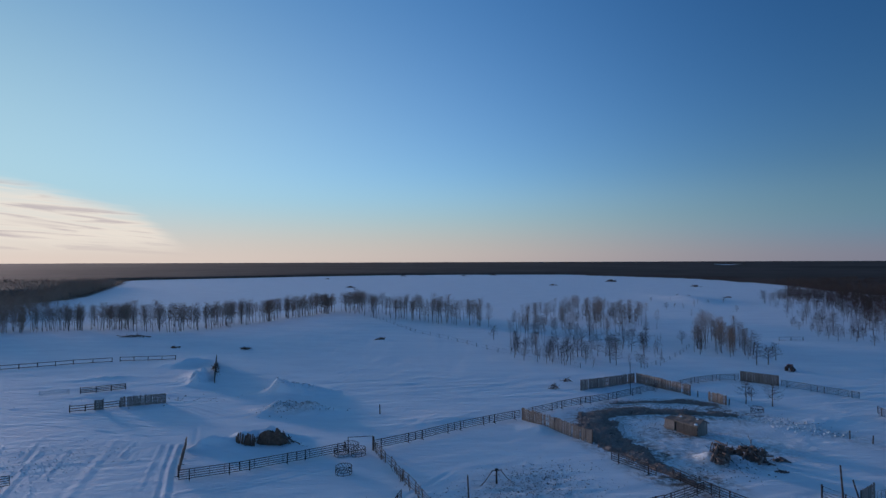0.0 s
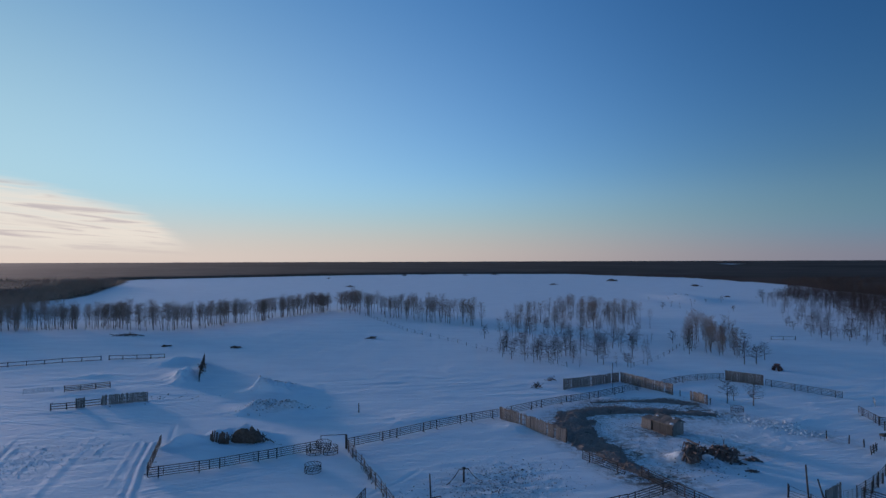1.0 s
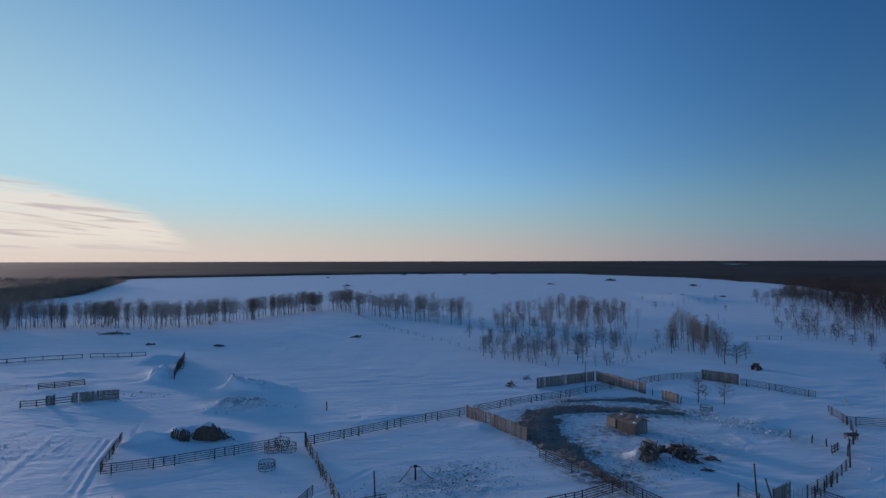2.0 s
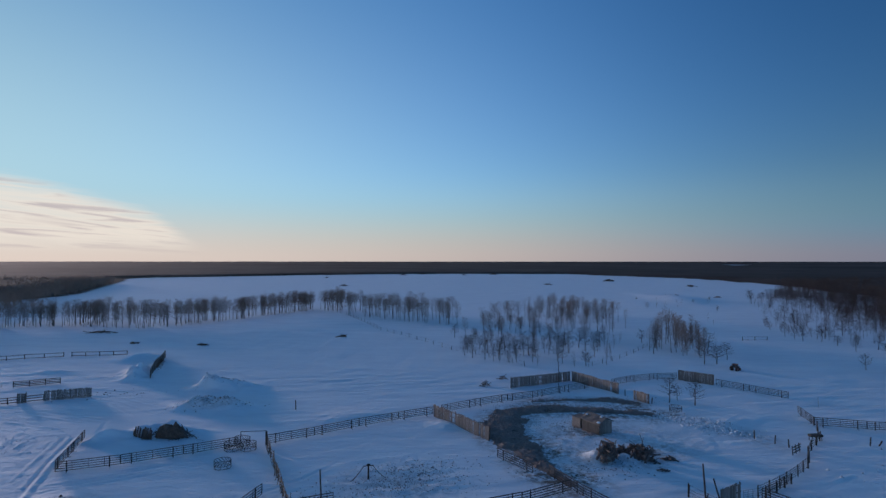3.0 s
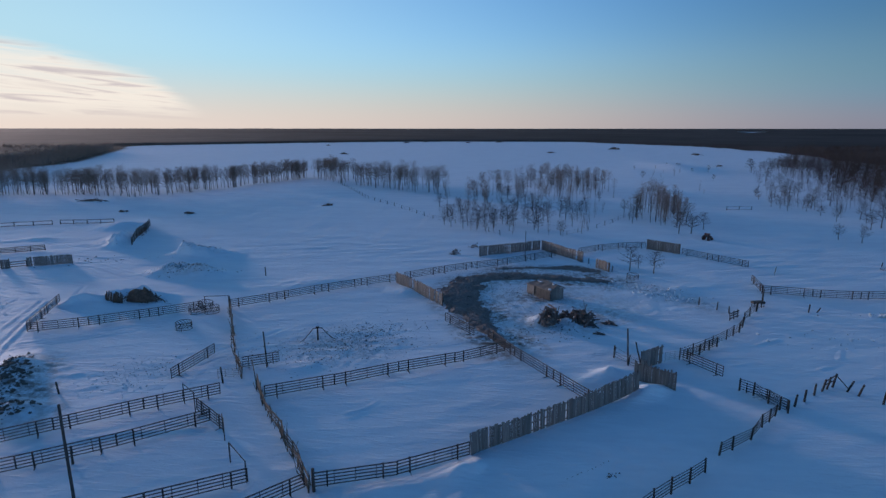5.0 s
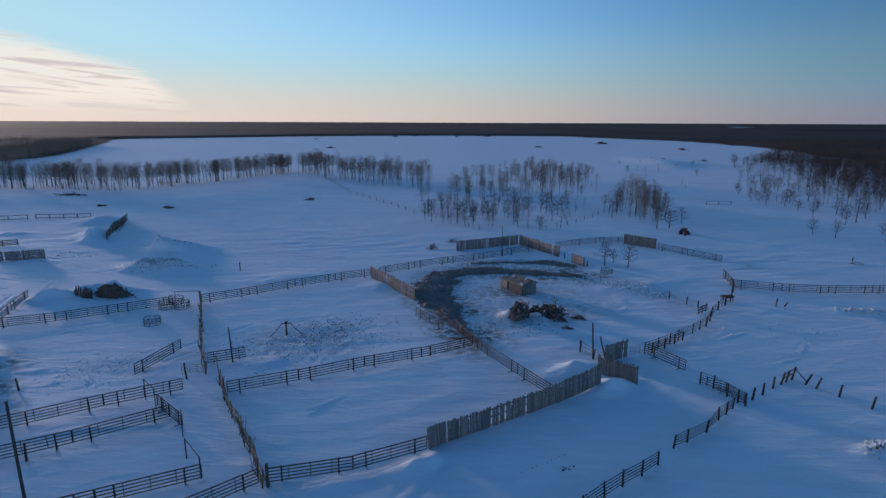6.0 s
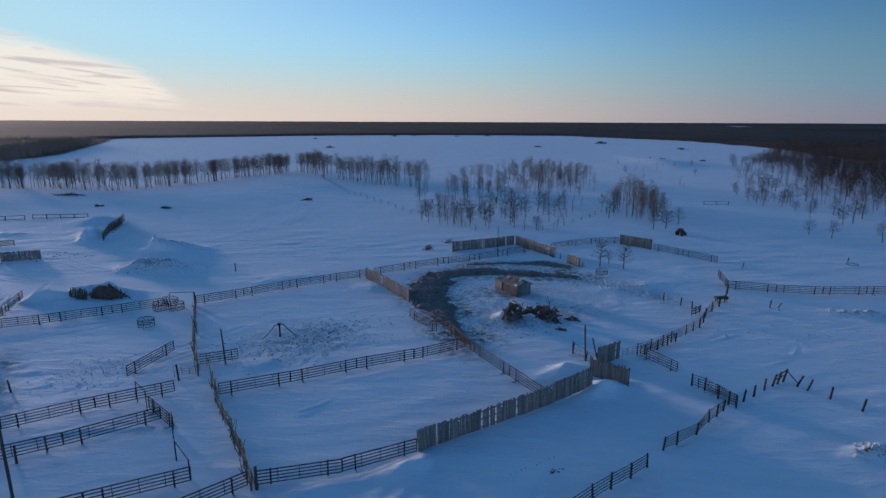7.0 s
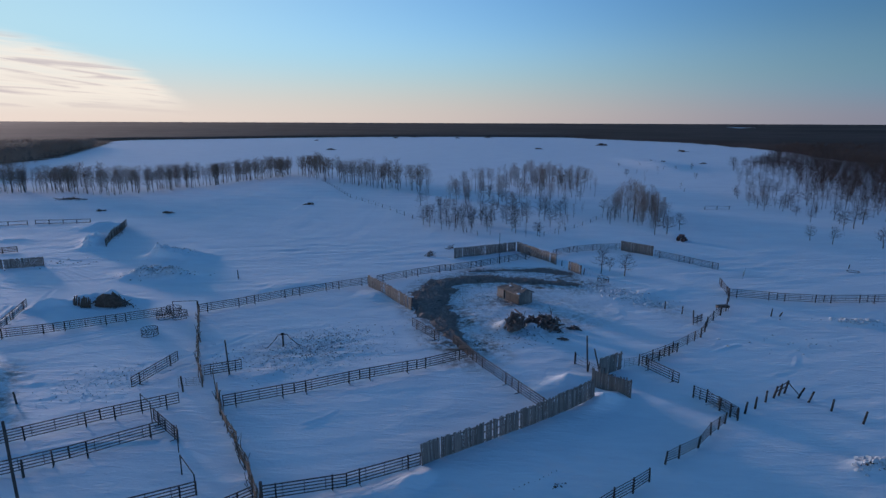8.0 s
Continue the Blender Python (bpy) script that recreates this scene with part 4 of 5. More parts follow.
rail_fence("rail_fence", [(54.1, 59.5), (55.0, 58.3), (55.7, 56.6), (56.3, 55.5), (56.8, 54.9)], "steel rail fence on stout wooden posts", 1.4, 5, 0.1, rng=rng)
rail_fence("rail_fence", [(54.6, 59.0), (55.9, 57.3), (57.0, 55.6)], "old rail panel leaning on a stout fence", 1.1, 4, 0.06, rng=rng, lean=7)
rail_fence("rail_fence", [(55.2, 54.2), (54.1, 53.0), (53.0, 52.0), (50.9, 49.7), (48.5, 47.8), (47.0, 46.9)], "steel rail fence bending along drifted snow", 1.3, 5, 0.095, rng=rng, lean=5)
rail_fence("rail_fence", [(44.9, 44.3), (43.1, 42.7), (41.2, 41.3), (39.5, 39.8), (37.6, 38.0), (35.9, 36.4)], "steel rail fence on dark leaning posts", 1.35, 5, 0.095, rng=rng, lean=6)
rail_fence("wire_fence", [(42.5, 67.2), (43.7, 65.2), (45.2, 63.3)], "sagging rail and wire fence beside poles", 1.3, 4, 0.08, 0.018, wave=0.12, rng=rng, lean=7)
for (x, y), tip in zip([(58.1, 56.2), (59.8, 57.6), (61.6, 59.1), (65.7, 60.3), (66.3, 59.4), (67.6, 57.6), (69.3, 55.2)], ((0, 6), (0, 3), (0, 3), (-4, 26), (-3, 20), (0, 5), (-4, 12))):
    lone_post("fence_post", x, y, 1.35, 0.12, DARKPOLE, "stout dark fence post leaning in snow", "post", tip, "posts of the broken fence")


def corner_brace():
    root = thing("fence_brace", pose(62.9, 60.1, gz(62.9, 60.1)), "wooden H-brace at a broken fence corner", "fence brace")
    for dx, dy, h in ((0, 0, 1.4), (0.8, 0.55, 1.45), (1.7, 1.1, 1.6)):
        part("post", bar(bmesh.new(), (dx, dy, -0.4), (dx + 0.35, dy, h), 0.12, 0.1, 7), DARKPOLE, root)
    part("rail", bar(bmesh.new(), (0.3, 0, 1.2), (2.1, 1.1, 1.5), 0.06, sides=6), DARKPOLE, root)
    part("rail", bar(bmesh.new(), (0.15, 0, 0.7), (1.95, 1.1, 0.9), 0.06, sides=6), DARKPOLE, root)
    part("strut", bar(bmesh.new(), (2.0, 1.1, 1.4), (3.0, 0.3, 0.2), 0.055, sides=6), DARKPOLE, root)


corner_brace()


def along(pts, step):
    """Points at even steps along a line."""
    out = []
    for a, b in zip(pts, pts[1:]):
        n = max(1, round(math.dist(a, b) / step))
        out += [(a[0] + (b[0] - a[0]) * k / n, a[1] + (b[1] - a[1]) * k / n) for k in range(n)]
    return out + [pts[-1]]




def sticks_on(fence, pts, count):
    """Loose sticks and slabs leaning along a pole fence."""
    o = pts[0]
    for k in range(count):
        i = rng.randrange(len(pts) - 1)
        u = rng.random()
        x, y = (pts[i][j] + (pts[i + 1][j] - pts[i][j]) * u for j in (0, 1))
        z = gz(x, y)
        foot = Vector((x - o[0] + rng.uniform(-0.35, 0.35), y - o[1] + rng.uniform(-0.35, 0.35), z - 0.1))
        top = Vector((x - o[0] + rng.uniform(-0.45, 0.45), y - o[1] + rng.uniform(-0.6, 0.6), z + rng.uniform(0.7, 1.75)))
        part("stick", bar(bmesh.new(), foot, top, rng.uniform(0.022, 0.055), 0.022, 5), POLE if k % 3 else DARKPOLE, fence)


pole_line = along([(-12.6, 81.3), (-4.4, 64.7), (-0.7, 58.2)], 2.4)
sticks_on(rail_fence("pole_fence", pole_line, "weathered brown pole fence leaning along a pen", 1.45, 4, 0.075, 0.036, POLE, POLE, 0.12, rng, 7), pole_line, 46)
pole_line = along([(1.8, 56.5), (3.4, 53.7), (6.2, 49.4), (8.0, 47.0), (11.1, 42.4), (13.0, 39.2)], 2.2)
sticks_on(rail_fence("pole_fence", pole_line, "weathered brown pole fence with crooked rails", 1.45, 5, 0.08, 0.042, POLE, POLE, 0.14, rng, 7), pole_line, 60)
rail_fence("plank_fence", along([(-128.0, 134.0), (-119.4, 139.0), (-106.2, 147.7), (-97.6, 151.2)], 4.2), "long low plank fence beyond the yard", 1.25, 2, 0.12, 0.09, DARKPOLE, POLE, 0.03, rng)
rail_fence("plank_fence", along([(-95.9, 152.1), (-81.6, 155.0)], 3.6), "low plank fence running to a snow bank", 1.25, 2, 0.12, 0.09, DARKPOLE, POLE, 0.03, rng)
rail_fence("plank_fence", [(-81.0, 115.0), (-78.6, 116.5), (-76.2, 117.9), (-73.9, 119.4)], "low tan four-plank fence section in snow", 1.3, 4, 0.1, 0.085, DARKPOLE, POLE, 0.02, rng)
rail_fence("plank_fence", [(-72.9, 100.6), (-70.8, 101.9), (-68.8, 103.1), (-66.1, 105.0)], "three-rail plank fence joined to a windbreak", 1.25, 3, 0.11, 0.08, DARKPOLE, POLE, 0.03, rng)
rail_fence("wire_fence", along([(-46.5, 275.5), (-18.9, 215.7), (1.1, 186.5), (10.5, 170.7), (21.6, 159.3), (30.5, 146.0)], 5.5), "row of old fence posts crossing the field", 1.2, 2, 0.09, 0.012, DARKPOLE, STEEL, 0.05, rng, 6)
rail_fence("wire_fence", along([(48.0, 147.5), (54.5, 153.6), (64.0, 167.3), (72.0, 181.0)], 5.5), "row of old fence posts beside the grove", 1.1, 2, 0.085, 0.012, DARKPOLE, STEEL, 0.05, rng, 6)
rail_fence("wire_fence", along([(107.9, 195.3), (116.2, 195.9)], 4.2), "short piece of old fence in open snow", 1.3, 2, 0.12, 0.04, DARKPOLE, POLE, 0.05, rng, 4)

# ---- board windbreaks ----
BOARD_MESH = []
brng = random.Random(5)
for k in range(6):
    bm = block(bmesh.new(), (0.15 + 0.012 * (k % 3), 0.03, 1.0), Matrix.Translation((0, 0, 0.5)), 0.006, brng)
    me = bpy.data.meshes.new("board")
    bm.to_mesh(me)
    bm.free()
    me.materials.append(BOARD)
    BOARD_MESH.append(me)


def windbreak(a, b, height, label, gap=0.035, missing=0.04, ragged=0.08, tip=0.0, group="board windbreak sections", sink=0.0):
    """Upright boards on three rails with props behind."""
    d = math.dist(a, b)
    root = thing("windbreak", pose(a[0], a[1], gz(*a) - sink, tip, -math.degrees(math.atan2(gz(*b) - gz(*a), d)), math.degrees(math.atan2(b[1] - a[1], b[0] - a[0]))), label, "windbreak", group)
    for z in (0.3, height * 0.52, height * 0.86):
        part("rail", block(bmesh.new(), (d, 0.05, 0.12), Matrix.Translation((d / 2, 0.045, z))), POLE, root)
    n = max(2, round(d / 3.2))
    for k in range(n + 1):
        x = 0.15 + (d - 0.3) * k / n
        part("post", bar(bmesh.new(), (x, 0.13, -0.5), (x, 0.13, height * 0.96), 0.075, sides=6), DARKPOLE, root)
    x = 0.08
    while x < d - 0.06:
        w = 0.162
        if brng.random() > missing:
            h = height * (1 + brng.uniform(-ragged, ragged * 0.4))
            if brng.random() < 0.06:
                h *= brng.uniform(0.75, 0.92)
            piece("board", brng.choice(BOARD_MESH), root, Matrix.Translation((x, brng.uniform(-0.004, 0.004), -0.08)) @ pose(0, 0, 0, 0, brng.uniform(-0.8, 0.8), 0) @ Matrix.Diagonal((1, 1, h + 0.08, 1)))
        x += w + gap * brng.uniform(0.5, 1.6)
    return root


def windbreak_run(pts, height, label, **more):
    for a, b in zip(pts, pts[1:]):
        n = max(1, round(math.dist(a, b) / PANEL))
        for k in range(n):
            p = tuple(a[i] + (b[i] - a[i]) * (k + 0.004) / n for i in (0, 1))
            q = tuple(a[i] + (b[i] - a[i]) * (k + 0.996) / n for i in (0, 1))
            windbreak(p, q, height * brng.uniform(0.97, 1.03), label, **more)


GREY = "weathered grey vertical-board windbreak fence standing in snow"
windbreak_run([(25.5, 45.4), (27.1, 46.5)], 2.15, "short end section of a grey board windbreak", gap=0.012, ragged=0.12)
windbreak_run([(27.12, 46.52), (36.7, 53.0), (43.0, 57.6)], 2.18, "long grey board windbreak drifted with snow", gap=0.018, missing=0.025, sink=0.1)
windbreak_run([(43.4, 61.4), (47.1, 58.5)], 2.6, "dark board windbreak end buried in a drift", gap=0.004, missing=0.0, ragged=0.16, sink=0.35)
windbreak_run([(44.8, 63.9), (48.1, 66.4)], 2.3, "grey board windbreak section beside tall poles", gap=0.01)
windbreak_run([(10.5, 98.8), (20.0, 85.8)], 2.2, "brown-grey board windbreak between two pens", gap=0.03, ragged=0.12)
windbreak_run([(25.3, 120.8), (39.4, 129.3)], 2.3, GREY, gap=0.03)
windbreak_run([(39.6, 129.1), (47.0, 116.8)], 2.3, GREY, gap=0.03)
windbreak_run([(48.9, 112.9), (50.8, 109.2)], 2.0, "short leaning board windbreak by manure heaps", gap=0.03, ragged=0.15)
windbreak_run([(63.9, 131.2), (69.6, 125.5)], 2.3, "tight brown board windbreak panel in snow", gap=0.008, missing=0.0, ragged=0.01)
windbreak_run([(-66.1, 105.0), (-58.7, 108.3)], 2.0, "gappy board windbreak beside the snowy yard", gap=0.03, missing=0.06)
windbreak_run([(-69.5, 102.5), (-68.2, 103.3)], 2.0, "short board screen on a plank fence", gap=0.03)
windbreak_run([(-67.6, 150.0), (-56.4, 124.3)], 2.0, "dark board windbreak choked with brush and snow", gap=0.05, missing=0.12, ragged=0.25)

# ---- feeders, pens' things ----


def hoop(R, z, r, n=24, sides=5):
    """A closed ring of pipe."""
    bm = bmesh.new()
    rings = []
    for k in range(n):
        a = 2 * math.pi * k / n
        rings.append([bm.verts.new(((R + r * math.cos(2 * math.pi * j / sides)) * math.cos(a), (R + r * math.cos(2 * math.pi * j / sides)) * math.sin(a), z + r * math.sin(2 * math.pi * j / sides))) for j in range(sides)])
    for k in range(n):
        for j in range(sides):
            bm.faces.new((rings[k][j], rings[(k + 1) % n][j], rings[(k + 1) % n][(j + 1) % sides], rings[k][(j + 1) % sides]))
    return bm


def bale_feeder(m, label):
    """A round bale feeder: three hoops, slanting bars above, uprights below."""
    root = thing("bale_feeder", m, label, "bale feeder", "round bale feeders")
    R = 1.08
    for z, r in ((0.08, 0.03), (0.45, 0.035), (1.0, 0.035)):
        part("hoop", hoop(R, z, r), STEEL, root)
    for k in range(16):
        a, b = 2 * math.pi * k / 16, 2 * math.pi * (k + 1.1) / 16
        part("slanted_bar", bar(bmesh.new(), (R * math.cos(a), R * math.sin(a), 0.45), (R * math.cos(b), R * math.sin(b), 1.0), 0.032, sides=5), STEEL, root)
    for k in range(8):
        a = 2 * math.pi * k / 8
        part("upright", bar(bmesh.new(), (R * math.cos(a), R * math.sin(a), -0.15), (R * math.cos(a), R * math.sin(a), 0.45), 0.03, sides=5), STEEL, root)
    return root


feeder = bale_feeder(pose(-15.5, 73.0, gz(-15.5, 73.0), 0, 0, 10), "rusty round steel bale feeder standing in snow")
for x, y, z, tip in ((-17.3, 79.9, 0, (2, 0)), (-14.9, 80.1, 0, (-2, 2)), (-16.1, 80.4, 0.62, (6, 4))):
    tagged(copy_thing(feeder, pose(x, y, gz(x, y) + z, tip[0], tip[1], 40 * x)), "rusty round steel bale feeder in a stack of three")
tagged(copy_thing(feeder, pose(54.0, 104.3, gz(54.0, 104.3) - 0.1, 3, 0, 5)), "rusty round bale feeder sunk in trampled snow")
tagged(copy_thing(feeder, pose(106.1, 115.2, gz(106.1, 115.2) - 0.86, 0, 0, 5)), "old round bale feeder nearly buried in snow")


def oiler():
    """A rubbing post: a stout post with a cross arm and two hanging brushes."""
    root = thing("cattle_oiler", pose(4.5, 70.3, gz(4.5, 70.3), 0, 0, 12), "dark cattle oiler post with two hanging rub ropes", "cattle oiler")
    part("post", bar(bmesh.new(), (0, 0, -0.4), (0, 0, 1.75), 0.13, 0.11, 8), DARKPOLE, root)
    part("arm", bar(bmesh.new(), (-0.65, 0, 1.65), (0.65, 0, 1.68), 0.06, sides=6), DARKPOLE, root)
    part("tank", bar(bmesh.new(), (-0.22, 0, 1.82), (0.22, 0, 1.82), 0.11, sides=8), STEEL, root)
    for s in (-1, 1):
        bm = bmesh.new()
        pts = [(s * (0.6 + 1.5 * u), 0.25 * s * u, 1.6 - 1.62 * u + 0.55 * u * (u - 1) * 0.9) for u in (0, 0.25, 0.5, 0.75, 1.0)]
        for a, b in zip(pts, pts[1:]):
            bar(bm, a, b, 0.05, sides=6)
        part("rub_rope", bm, DARKPOLE, root)


oiler()


def log_heap(name, cx, cy, n, wide, deep, tall, long, thick, rng, label, category, core=0.0, steep=0.45, turn=0.0):
    """A heap of tangled dead wood: each large log a part, the fine stuff joined, a matted core if it is dense."""
    root = thing(name, pose(cx, cy, gz(cx, cy), 0, 0, turn), label, category)
    if core:
        xs, ys = np.linspace(-wide * 0.75, wide * 0.75, 34), np.linspace(-deep * 0.8, deep * 0.8, 22)
        gx, gy = np.meshgrid(xs, ys)
        u = np.hypot(gx / (wide * 0.72), gy / (deep * 0.78))
        z = tall * core * (np.sqrt(np.clip(1 - u**2.2, 0, 1)) if category == "brush pile" else np.clip(1 - u**1.3, 0, 1)) * (1 + 0.25 * lattice(gx * 1.7 + cx, gy * 1.7, 61) + 0.2 * lattice(gx * 4 + cx, gy * 4, 62)) - 0.1
        keep = z > 0
        mat_ = sheet("matted_core", xs, ys, z, BRUSH if category == "brush pile" else LOG, keep[:-1, :-1] | keep[1:, 1:] | keep[:-1, 1:] | keep[1:, :-1])
        mat_.parent = root
        tagged(mat_, "matted brown brush" if category == "brush pile" else "rotten dark wood")
    twigs = bmesh.new()
    for k in range(n):
        a = rng.uniform(0, math.pi)
        u, v = rng.gauss(0, 0.42), rng.gauss(0, 0.42)
        z = tall * max(0.03, math.sqrt(max(0.0, 1 - (u * u + v * v)))) * rng.uniform(0.2, 1.0)
        c = Vector((u * wide, v * deep, z))
        way = Vector((math.cos(a), math.sin(a) * 0.8, rng.uniform(-steep, steep * 1.4))).normalized() * long * rng.uniform(0.35, 1.0) * 0.5
        p, q = c - way, c + way
        for e in (p, q):                      # most ends lie against the heap, a few stick out
            lie_ = tall * math.sqrt(max(0.0, 1 - (e.x / wide) ** 2 - (e.y / deep) ** 2)) * 0.85
            e.z = max(0.02, e.z if rng.random() < (0.4 if category == "log pile" else 0.2) else min(e.z, lie_ + rng.uniform(-0.15, 0.12) * tall))
        if k < 44:
            part("log", bar(bmesh.new(), p, q, thick * rng.uniform(0.5, 1.2), thick * rng.uniform(0.25, 0.7), 7, 0.06, 3, rng), BRUSH if category == "brush pile" else LOG, root)
        else:
            bar(twigs, p, c.lerp(q, 0.4), thick * 0.3, thick * 0.1, 4, 0.05, 2, rng)
    if n > 44:
        tagged(part("brushwood", twigs, BRUSH if category == "brush pile" else LOG, root), kind="stuff")
    else:
        twigs.free()
    return root


rng = random.Random(44)
log_heap("brush_pile", -29.2, 84.8, 200, 3.3, 1.4, 1.7, 1.9, 0.09, rng, "big brown pile of brush and logs under snow", "brush pile", 1.1, 0.5)


def stacked_posts():
    root = thing("post_stack", pose(-32.9, 83.3, gz(-32.9, 83.3)), "dark upright old posts stacked against a snow bank", "post stack")
    for k in range(15):
        x = -1.4 + 0.2 * k + rng.uniform(-0.06, 0.06)
        part("post", bar(bmesh.new(), (x, rng.uniform(-0.1, 0.1), -0.2), (x + rng.uniform(-0.15, 0.2), 0.35 + rng.uniform(-0.1, 0.1), 1.95 * rng.uniform(0.6, 1.0)), 0.13 * rng.uniform(0.7, 1.1), 0.1, 7), BRUSH, root)
    part("post", bar(bmesh.new(), (0.2, -0.5, 0.05), (2.6, 0.3, 0.9), 0.09, 0.07, 7), BRUSH, root)


stacked_posts()
log_heap("log_pile", -26.9, 84.9, 8, 0.8, 0.5, 1.6, 2.6, 0.11, rng, "few loose poles leaning on a brush pile", "log pile", 0, 1.2)
log_heap("log_pile", 35.9, 78.4, 62, 1.3, 2.5, 2.4, 2.3, 0.2, rng, "dark heap of broken logs and upturned roots", "log pile", 0.5, 1.3, -30)
log_heap("log_pile", 38.4, 81.0, 34, 1.5, 0.5, 1.1, 1.9, 0.14, rng, "low tangle of broken logs between two heaps", "log pile", 0.5, 0.6, -10)
log_heap("log_pile", 40.7, 79.6, 62, 3.2, 0.95, 2.1, 2.6, 0.19, rng, "dark slanting heap of broken logs and planks", "log pile", 0.5, 1.1, -32)
for cx, cy in ((35.6, 80.2), (36.9, 79.6), (41.2, 81.0)):
    log_heap("log_pile", cx, cy, 7, 0.5, 0.5, 2.2, 2.6, 0.09, rng, "broken branches sticking up from a log heap", "log pile", 0, 2.2)
log_heap("log_pile", 44.6, 79.3, 14, 1.0, 0.4, 0.4, 1.6, 0.15, rng, "few dark logs scattered on snow", "log pile")
log_heap("log_pile", 42.2, 75.0, 8, 0.7, 0.4, 0.3, 1.2, 0.12, rng, "few dark sticks scattered on snow", "log pile")
log_heap("brush_pile", -122.0, 201.0, 64, 8.0, 1.6, 1.0, 4.2, 0.12, rng, "long heap of felled trees lying in snow", "brush pile")
log_heap("brush_pile", -68.9, 173.6, 20, 1.8, 1.0, 0.7, 2.6, 0.17, rng, "dark brush clump poking through snow", "brush pile")
log_heap("brush_pile", -93.0, 176.2, 18, 1.5, 0.8, 0.5, 2.2, 0.2, rng, "low dark brush poking through snow", "brush pile")
log_heap("brush_pile", -29.4, 196.8, 18, 1.8, 1.0, 0.9, 2.8, 0.16, rng, "dark brush clump poking through field snow", "brush pile")
log_heap("brush_pile", 20.0, 122.8, 34, 0.9, 0.8, 1.2, 2.0, 0.05, rng, "small brush clump beside a windbreak", "brush pile", 0, 1.2)
log_heap("brush_pile", 24.0, 130.5, 26, 1.0, 0.7, 0.9, 1.8, 0.05, rng, "small brush clump behind a windbreak", "brush pile", 0, 1.2)
for x, y, s in ((-200.0, 805.8, 3.5), (-117.1, 566.0, 4), (-102.7, 926.0, 5), (-77.4, 980.0, 4), (47.7, 970.0, 6), (94.8, 606.1, 4), (181.4, 699.5, 7), (231.4, 570.3, 5), (165.0, 420.0, 3), (190.0, 410.0, 2.5), (-2.0, 930.0, 4), (148.0, 392.0, 3)):
    log_heap("brush_pile", x, y, 34, s, s * 0.4, s * 0.38, s * 0.9, s * 0.07, rng, "distant dark brush heap in the snowy field", "brush pile")
log_heap("brush_pile", -62.2, 137.8, 170, 0.8, 9.0, 1.7, 1.5, 0.07, rng, "brush caught along a snowed-in windbreak", "brush pile", 0, 0.45, 23.5)


